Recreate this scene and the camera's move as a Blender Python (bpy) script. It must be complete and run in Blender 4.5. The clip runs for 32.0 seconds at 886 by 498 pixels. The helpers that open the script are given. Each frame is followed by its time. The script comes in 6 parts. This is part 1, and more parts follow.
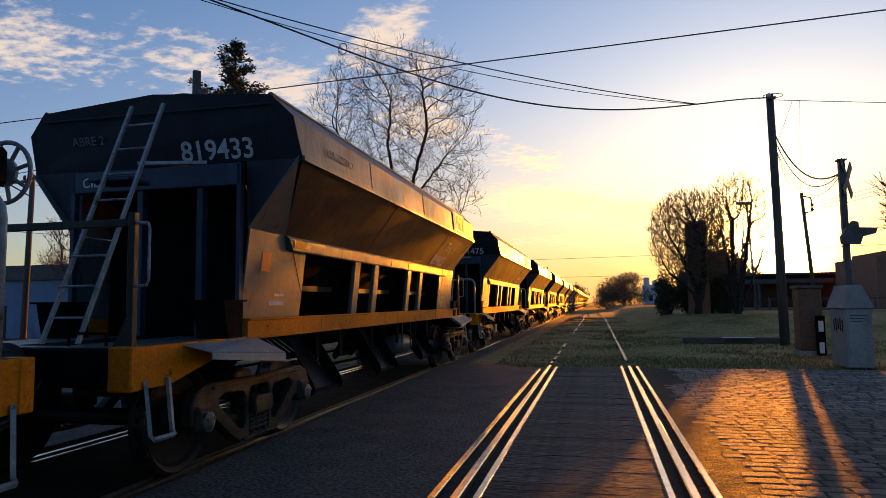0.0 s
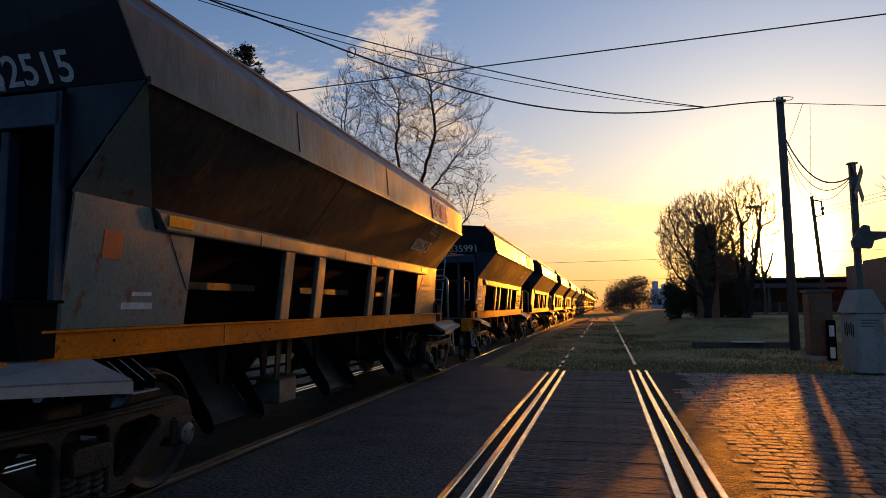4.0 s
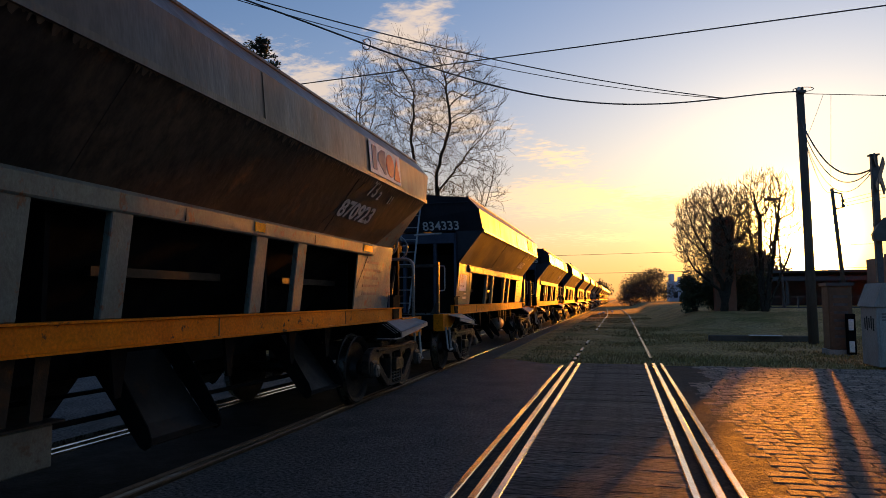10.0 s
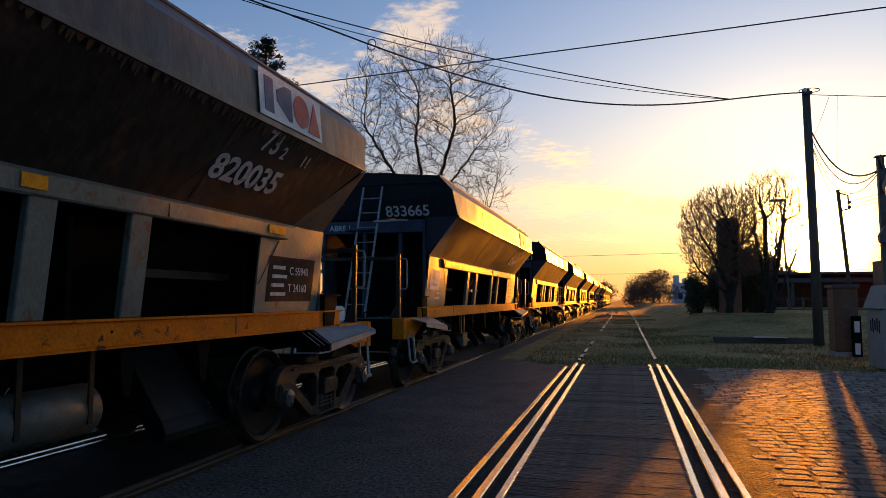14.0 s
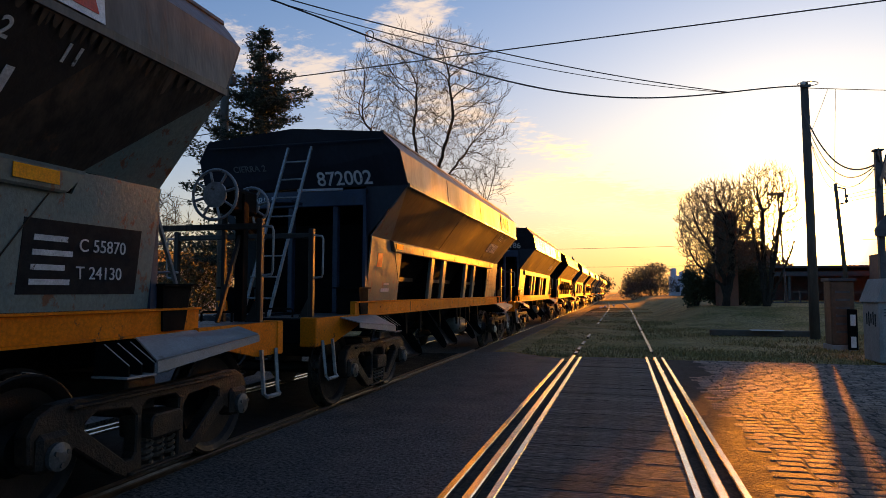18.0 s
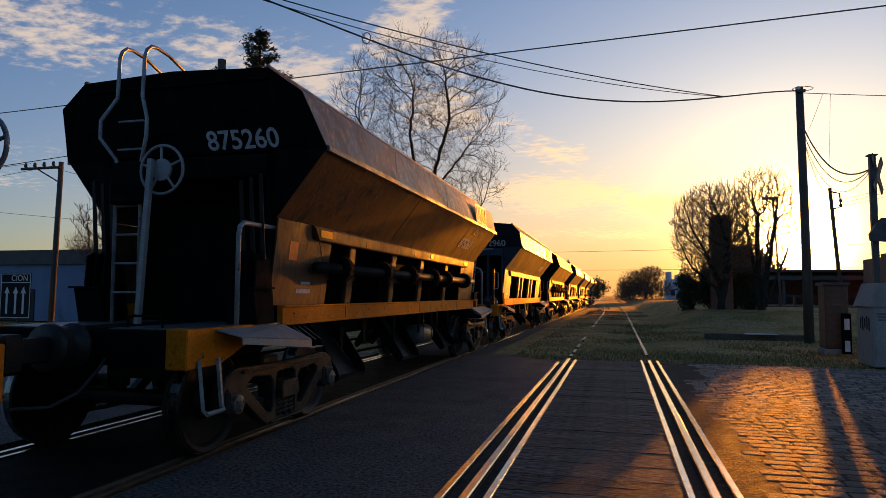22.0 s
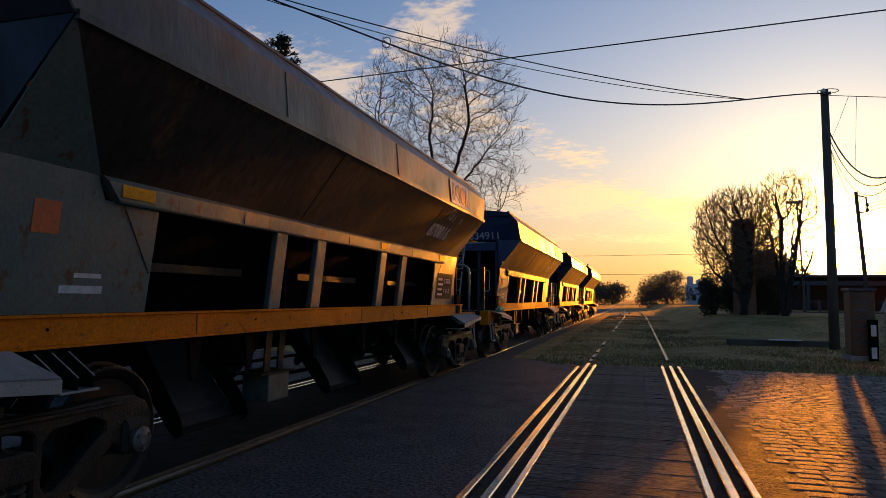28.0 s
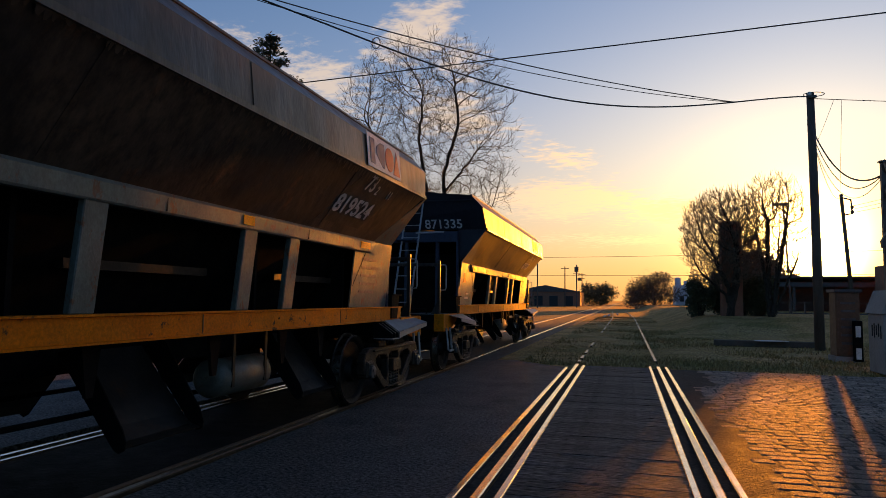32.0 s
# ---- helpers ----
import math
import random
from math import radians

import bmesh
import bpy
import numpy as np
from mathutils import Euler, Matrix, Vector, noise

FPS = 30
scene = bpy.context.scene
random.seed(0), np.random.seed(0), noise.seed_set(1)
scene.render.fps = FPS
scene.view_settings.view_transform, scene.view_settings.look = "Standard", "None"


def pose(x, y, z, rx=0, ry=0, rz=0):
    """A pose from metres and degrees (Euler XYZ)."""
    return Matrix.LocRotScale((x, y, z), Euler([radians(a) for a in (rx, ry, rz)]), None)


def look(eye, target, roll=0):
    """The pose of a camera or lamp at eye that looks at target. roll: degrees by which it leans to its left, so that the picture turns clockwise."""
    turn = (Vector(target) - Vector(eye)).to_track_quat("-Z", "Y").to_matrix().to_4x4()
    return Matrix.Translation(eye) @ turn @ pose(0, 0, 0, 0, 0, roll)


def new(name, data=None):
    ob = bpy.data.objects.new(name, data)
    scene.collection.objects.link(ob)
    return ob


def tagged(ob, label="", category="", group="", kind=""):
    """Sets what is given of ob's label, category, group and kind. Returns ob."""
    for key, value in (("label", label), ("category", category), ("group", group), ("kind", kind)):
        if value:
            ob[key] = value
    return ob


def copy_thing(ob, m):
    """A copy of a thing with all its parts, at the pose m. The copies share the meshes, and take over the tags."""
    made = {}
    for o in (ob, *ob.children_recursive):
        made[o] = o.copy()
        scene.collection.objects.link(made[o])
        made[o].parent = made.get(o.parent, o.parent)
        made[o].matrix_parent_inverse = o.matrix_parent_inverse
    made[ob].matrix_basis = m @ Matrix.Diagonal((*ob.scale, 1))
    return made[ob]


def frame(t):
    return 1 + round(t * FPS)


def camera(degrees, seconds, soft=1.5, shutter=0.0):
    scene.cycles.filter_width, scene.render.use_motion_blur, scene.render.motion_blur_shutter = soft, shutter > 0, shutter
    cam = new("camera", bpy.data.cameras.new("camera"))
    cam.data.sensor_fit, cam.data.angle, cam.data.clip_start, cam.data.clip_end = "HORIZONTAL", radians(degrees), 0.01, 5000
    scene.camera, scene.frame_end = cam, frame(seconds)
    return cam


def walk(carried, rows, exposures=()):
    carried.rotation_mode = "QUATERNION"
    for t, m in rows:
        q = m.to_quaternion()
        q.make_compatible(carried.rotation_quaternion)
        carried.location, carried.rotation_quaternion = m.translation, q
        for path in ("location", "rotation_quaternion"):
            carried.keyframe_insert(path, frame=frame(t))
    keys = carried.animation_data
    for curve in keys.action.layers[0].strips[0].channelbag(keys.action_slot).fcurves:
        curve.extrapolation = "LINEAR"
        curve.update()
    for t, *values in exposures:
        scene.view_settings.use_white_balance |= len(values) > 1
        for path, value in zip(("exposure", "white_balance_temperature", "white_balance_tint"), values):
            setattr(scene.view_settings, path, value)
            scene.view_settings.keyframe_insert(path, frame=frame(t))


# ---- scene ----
# ---------------------------------------------------------------- camera
cam = camera(68, 32.0, soft=0.7)
EXPOSURE = 1.62
EYE = (0.0, 0.0, 1.42)
TURNS = [
    (0, 94.734, 0.685, 13.108), (0.5, 94.921, 0.663, 13.086), (1, 94.943, 0.678, 13.085),
    (1.5, 94.973, 0.805, 13.042), (2, 94.982, 0.741, 13.019), (2.5, 95.002, 0.834, 13.089),
    (3, 95.038, 0.724, 13.211), (3.5, 95.039, 0.413, 13.665), (5.5, 94.909, 0.580, 13.948),
    (6, 94.898, 0.420, 13.949), (6.5, 94.823, 0.081, 13.949), (7, 94.680, -0.221, 13.966),
    (7.5, 94.513, 0.061, 14.017), (8, 94.392, 0.207, 14.094), (8.5, 94.341, 0.504, 14.255),
    (9, 94.439, 0.354, 14.343), (9.5, 94.387, 0.333, 14.750), (10, 94.345, 0.287, 15.063),
    (10.5, 94.396, 0.226, 15.396), (11, 94.360, -0.104, 15.333), (11.5, 94.293, 0.043, 15.071),
    (12, 94.244, -0.016, 15.093), (12.5, 94.247, 0.037, 15.170), (13, 94.261, 0.001, 15.361),
    (13.5, 94.334, 0.079, 15.415), (14, 94.384, 0.071, 15.424), (14.5, 94.373, -0.045, 15.503),
    (16.5, 94.383, -0.085, 15.540), (17, 94.259, -0.105, 15.472), (17.5, 93.958, 0.102, 15.217),
    (18, 93.727, -0.071, 15.212), (18.5, 93.531, -0.112, 15.177), (19, 93.456, -0.016, 15.037),
    (19.5, 93.805, -0.163, 14.846), (20, 93.888, -0.157, 14.672), (20.5, 93.956, -0.238, 14.654),
    (21, 94.014, -0.238, 14.713), (21.5, 94.050, -0.224, 14.756), (22, 93.933, -0.339, 14.825),
    (22.5, 94.009, -0.556, 15.007), (23, 94.062, -0.567, 15.205), (23.5, 94.101, -0.483, 15.267),
    (24, 94.116, -0.458, 15.341), (24.5, 94.133, -0.463, 15.414), (25, 94.175, -0.433, 15.613),
    (25.5, 94.289, -0.627, 15.890), (27.5, 94.308, -0.462, 16.503), (28, 94.230, -0.646, 16.469),
    (28.5, 94.199, -0.610, 16.324), (29, 94.104, -0.673, 16.306), (29.5, 94.104, -0.527, 16.281),
    (30, 94.036, -0.614, 16.233), (30.5, 94.050, -0.909, 16.196), (31, 94.047, -0.908, 16.036),
    (31.5, 94.139, -0.758, 15.619), (32, 94.324, -0.691, 15.519),
]
walk(cam, [(t, pose(*EYE, rx, ry, rz)) for t, rx, ry, rz in TURNS], exposures=[(t, EXPOSURE + s, 9300, 17) for t, s in (
    (0, 0.06), (1, -0.10), (3, -0.24), (6, -0.24), (8, -0.20), (10, -0.12), (13, -0.04), (17, 0.0), (18, 0.12), (19, 0.26), (20, 0.22), (22, -0.24), (24, -0.26), (28, -0.28), (32, -0.24))])

# ---------------------------------------------------------------- light
SUN_DIR = Vector((0.2300, 0.9703, 0.0745)).normalized()


def make_world():
    world = bpy.data.worlds.new("sunset_sky")
    scene.world = world
    world.use_nodes = True
    nt = world.node_tree
    nt.nodes.clear()
    N, L = nt.nodes.new, nt.links.new
    out, bg = N("ShaderNodeOutputWorld"), N("ShaderNodeBackground")
    sky = N("ShaderNodeTexSky")
    sky.sky_type, sky.sun_disc = "NISHITA", False
    sky.sun_elevation = math.asin(SUN_DIR.z)
    sky.sun_rotation = math.atan2(SUN_DIR.x, SUN_DIR.y)
    sky.air_density, sky.dust_density, sky.ozone_density = 1.0, 0.6, 3.2
    co = N("ShaderNodeTexCoord")
    nrm = N("ShaderNodeVectorMath")
    nrm.operation = "NORMALIZE"
    L(co.outputs["Generated"], nrm.inputs[0])

    def math_node(op, a, b=None, clamp=False):
        n = N("ShaderNodeMath")
        n.operation, n.use_clamp = op, clamp
        for i, v in enumerate((a, b)):
            if v is None:
                continue
            if isinstance(v, (int, float)):
                n.inputs[i].default_value = v
            else:
                L(v, n.inputs[i])
        return n.outputs[0]

    def mix(fac, a, b, kind="MIX"):
        n = N("ShaderNodeMix")
        n.data_type, n.blend_type = "RGBA", kind
        for sock, v in ((n.inputs[0], fac), (n.inputs[6], a), (n.inputs[7], b)):
            if isinstance(v, (int, float)):
                sock.default_value = v
            elif isinstance(v, tuple):
                sock.default_value = (*v, 1)
            else:
                L(v, sock)
        return n.outputs[2]

    # the sun's glow in the hazy air: a tight core and a wide halo
    dot = N("ShaderNodeVectorMath")
    dot.operation = "DOT_PRODUCT"
    dot.inputs[1].default_value = SUN_DIR
    L(nrm.outputs[0], dot.inputs[0])
    d = math_node("MAXIMUM", dot.outputs["Value"], 0.0)
    core = math_node("POWER", d, 900.0)
    halo = math_node("POWER", d, 150.0)
    disc = math_node("POWER", d, 30000.0)
    wide = math_node("POWER", d, 16.0)
    # clouds lie on a flat layer overhead
    sep = N("ShaderNodeSeparateXYZ")
    L(nrm.outputs[0], sep.inputs[0])
    z = math_node("MAXIMUM", math_node("ADD", sep.outputs[2], 0.06), 0.03)
    com = N("ShaderNodeCombineXYZ")
    L(math_node("DIVIDE", sep.outputs[0], z), com.inputs[0])
    L(math_node("DIVIDE", sep.outputs[1], z), com.inputs[1])

    def noise_at(scale, detail, rough, offset):
        mp = N("ShaderNodeMapping")
        mp.inputs["Location"].default_value = offset
        mp.inputs["Rotation"].default_value = (0, 0, 0.6)
        mp.inputs["Scale"].default_value = (1.0, 1.35, 1.0)
        L(com.outputs[0], mp.inputs[0])
        n = N("ShaderNodeTexNoise")
        n.inputs["Scale"].default_value, n.inputs["Detail"].default_value = scale, detail
        n.inputs["Roughness"].default_value = rough
        L(mp.outputs[0], n.inputs["Vector"])
        return n.outputs["Fac"]

    def ramp(v, lo, hi):
        r = N("ShaderNodeMapRange")
        r.interpolation_type = "SMOOTHSTEP"
        r.inputs["From Min"].default_value, r.inputs["From Max"].default_value = lo, hi
        L(v, r.inputs["Value"])
        return r.outputs[0]
    # where the clouds of this evening stand: azimuth, elevation, half widths in degrees, tilt and thickness
    az = math_node("ARCTAN2", sep.outputs[0], sep.outputs[1])
    el = math_node("ARCSINE", sep.outputs[2])
    banks = 0.0
    for a, e, wa, we, slope, thick in CLOUD_BANKS:
        da = math_node("SUBTRACT", az, radians(a))
        de = math_node("SUBTRACT", math_node("SUBTRACT", el, radians(e)), math_node("MULTIPLY", da, slope))
        r2 = math_node("ADD", math_node("POWER", math_node("DIVIDE", da, radians(wa)), 2.0), math_node("POWER", math_node("DIVIDE", de, radians(we)), 2.0))
        banks = math_node("MAXIMUM", banks, math_node("MULTIPLY", math_node("EXPONENT", math_node("MULTIPLY", r2, -1.0)), thick))
    # the puffs: a coarse break-up and a fine, wind-combed one
    coarse = noise_at(1.6, 3, 0.55, (0.4, 1.3, 0))
    fine = noise_at(12.0, 7, 0.60, (3.1, 7.7, 0))
    body = math_node("ADD", math_node("MULTIPLY", coarse, 0.38), math_node("MULTIPLY", fine, 0.62))
    cloud = ramp(math_node("ADD", body, math_node("MULTIPLY", math_node("SUBTRACT", banks, 1.0), 0.26)), 0.37, 0.57)
    cloud = math_node("MULTIPLY", math_node("MULTIPLY", cloud, 0.85), math_node("MINIMUM", math_node("MULTIPLY", banks, 1.9), 1.0))
    near_sun = math_node("POWER", d, 14.0)
    cloud_col = mix(near_sun, (0.25, 0.25, 0.265), (0.60, 0.41, 0.19))
    base = mix(1.0, sky.outputs[0], SKY_GAIN, "MULTIPLY")
    # haze thickens towards the horizon and takes the sun's colour on its side
    level = math_node("SUBTRACT", 1.0, math_node("ABSOLUTE", sep.outputs[2]), True)
    towards = math_node("POWER", math_node("MULTIPLY", math_node("ADD", dot.outputs["Value"], 1.0), 0.5), 5.0)
    base = mix(math_node("MULTIPLY", math_node("POWER", level, 4.5), towards), base, (0.30, 0.235, 0.125))
    base = mix(math_node("MULTIPLY", math_node("POWER", level, 9.0), math_node("MULTIPLY", towards, 1.0, True)), base, (0.36, 0.165, 0.055))
    # away from the sun the low sky turns blue-grey
    base = mix(math_node("MULTIPLY", math_node("POWER", level, 2.5), math_node("SUBTRACT", 1.0, math_node("MULTIPLY", towards, 2.2), True)), base, mix(1.0, base, (0.62, 0.80, 1.08), "MULTIPLY"))
    base = mix(cloud, base, cloud_col)
    for fac, col in ((wide, (0.08, 0.058, 0.030)), (halo, (0.65, 0.38, 0.08)), (core, (16.0, 10.0, 3.4)), (disc, (60.0, 48.0, 28.0))):
        base = mix(fac, base, col, "ADD")
    L(base, bg.inputs[0])
    bg.inputs[1].default_value = 1.0
    L(bg.outputs[0], out.inputs[0])


CLOUD_BANKS = (
    (-46, 19.5, 11, 3.2, 0.0, 0.95), (-34, 19.6, 9, 2.8, 0.0, 1.1), (-26, 17.8, 7, 3.0, -0.2, 1.2), (-18.3, 22.6, 5.0, 3.0, 0.35, 1.3), (-15, 16.0, 8, 3.2, -0.3, 1.05), (-14.5, 20.0, 3.6, 3.0, 0.0, 1.0),
    (-6.5, 13.0, 5, 2.0, -0.3, 0.85), (-5, 8.6, 8, 2.2, 0.0, 1.35), (3, 7.6, 7, 1.7, 0.0, 1.15), (-1, 5.2, 12, 0.9, 0.0, 0.9), (-55, 9, 14, 2.5, 0.0, 0.7), (-90, 22, 40, 7, 0.0, 0.8), (60, 26, 20, 4, 0.0, 0.6))
SKY_GAIN = (0.059, 0.086, 0.117)
make_world()
sun = new("sun", bpy.data.lights.new("sun", "SUN"))
sun.data.energy, sun.data.angle, sun.data.color = 3.6, radians(0.6), (1.0, 0.34, 0.035)
sun.matrix_world = look((0, 0, 30), Vector((0, 0, 30)) - SUN_DIR)


# ---------------------------------------------------------------- materials
def material(name, base, second=None, rough=0.6, metal=0.0, grain=8.0, mixing=(0.4, 0.62), bump=0.15, bump_scale=40.0,
             third=None, third_at=(0.62, 0.72), third_scale=3.0, streak=1.0, spec=0.5, vary=0.0, island=0.0, rough_var=0.12, speck=(0.82, 1.15), stretch=(1, 1)):
    """Two or three colours mixed by noise at two sizes, with fine relief."""
    m = bpy.data.materials.new(name)
    m.use_nodes = True
    nt = m.node_tree
    N, L = nt.nodes.new, nt.links.new
    b = nt.nodes["Principled BSDF"]
    co = N("ShaderNodeTexCoord")
    mp = N("ShaderNodeMapping")
    mp.inputs["Scale"].default_value = (stretch[0], stretch[1], 1.0 / streak)
    L(co.outputs["Object"], mp.inputs[0])

    def tex(scale, detail=5, rgh=0.6):
        n = N("ShaderNodeTexNoise")
        n.inputs["Scale"].default_value, n.inputs["Detail"].default_value = scale, detail
        n.inputs["Roughness"].default_value = rgh
        L(mp.outputs[0], n.inputs["Vector"])
        return n.outputs["Fac"]

    def ramp(v, lo, hi, a=0.0, c=1.0):
        r = N("ShaderNodeMapRange")
        r.inputs["From Min"].default_value, r.inputs["From Max"].default_value = lo, hi
        r.inputs["To Min"].default_value, r.inputs["To Max"].default_value = a, c
        L(v, r.inputs["Value"])
        return r.outputs[0]

    def mix(fac, a, c, kind="MIX"):
        n = N("ShaderNodeMix")
        n.data_type, n.blend_type = "RGBA", kind
        for sock, v in ((n.inputs[0], fac), (n.inputs[6], a), (n.inputs[7], c)):
            if isinstance(v, (int, float)):
                sock.default_value = v
            elif isinstance(v, tuple):
                sock.default_value = (*v, 1)
            else:
                L(v, sock)
        return n.outputs[2]
    second = second or tuple(c * 0.7 for c in base)
    col = mix(ramp(tex(grain), *mixing), base, second)
    if third:
        col = mix(ramp(tex(third_scale, 8, 0.68), *third_at), col, third)
    fine = tex(bump_scale, 3, 0.7)
    shade = N("ShaderNodeCombineColor")
    f = ramp(fine, 0.36, 0.64, *speck)
    for i in range(3):
        L(f, shade.inputs[i])
    col = mix(1.0, col, shade.outputs[0], "MULTIPLY")
    if vary or island:
        info = N("ShaderNodeNewGeometry") if island else N("ShaderNodeObjectInfo")
        hue = N("ShaderNodeCombineColor")
        v = ramp(info.outputs["Random Per Island" if island else "Random"], 0, 1, 1 - (vary or island), 1 + (vary or island))
        for i in range(3):
            L(v, hue.inputs[i])
        col = mix(1.0, col, hue.outputs[0], "MULTIPLY")
    L(col, b.inputs["Base Color"])
    L(ramp(tex(grain * 1.7), 0.3, 0.7, max(rough - rough_var, 0.03), min(rough + rough_var, 1.0)), b.inputs["Roughness"])
    b.inputs["Metallic"].default_value = metal
    b.inputs["Specular IOR Level"].default_value = spec
    if bump:
        bp = N("ShaderNodeBump")
        bp.inputs["Strength"].default_value, bp.inputs["Distance"].default_value = bump, 0.02
        L(fine, bp.inputs["Height"])
        L(bp.outputs[0], b.inputs["Normal"])
    return m


def glow(name, color, strength):
    m = bpy.data.materials.new(name)
    m.use_nodes = True
    b = m.node_tree.nodes["Principled BSDF"]
    b.inputs["Base Color"].default_value = (*color, 1)
    b.inputs["Emission Color"].default_value = (*color, 1)
    b.inputs["Emission Strength"].default_value = strength
    return m


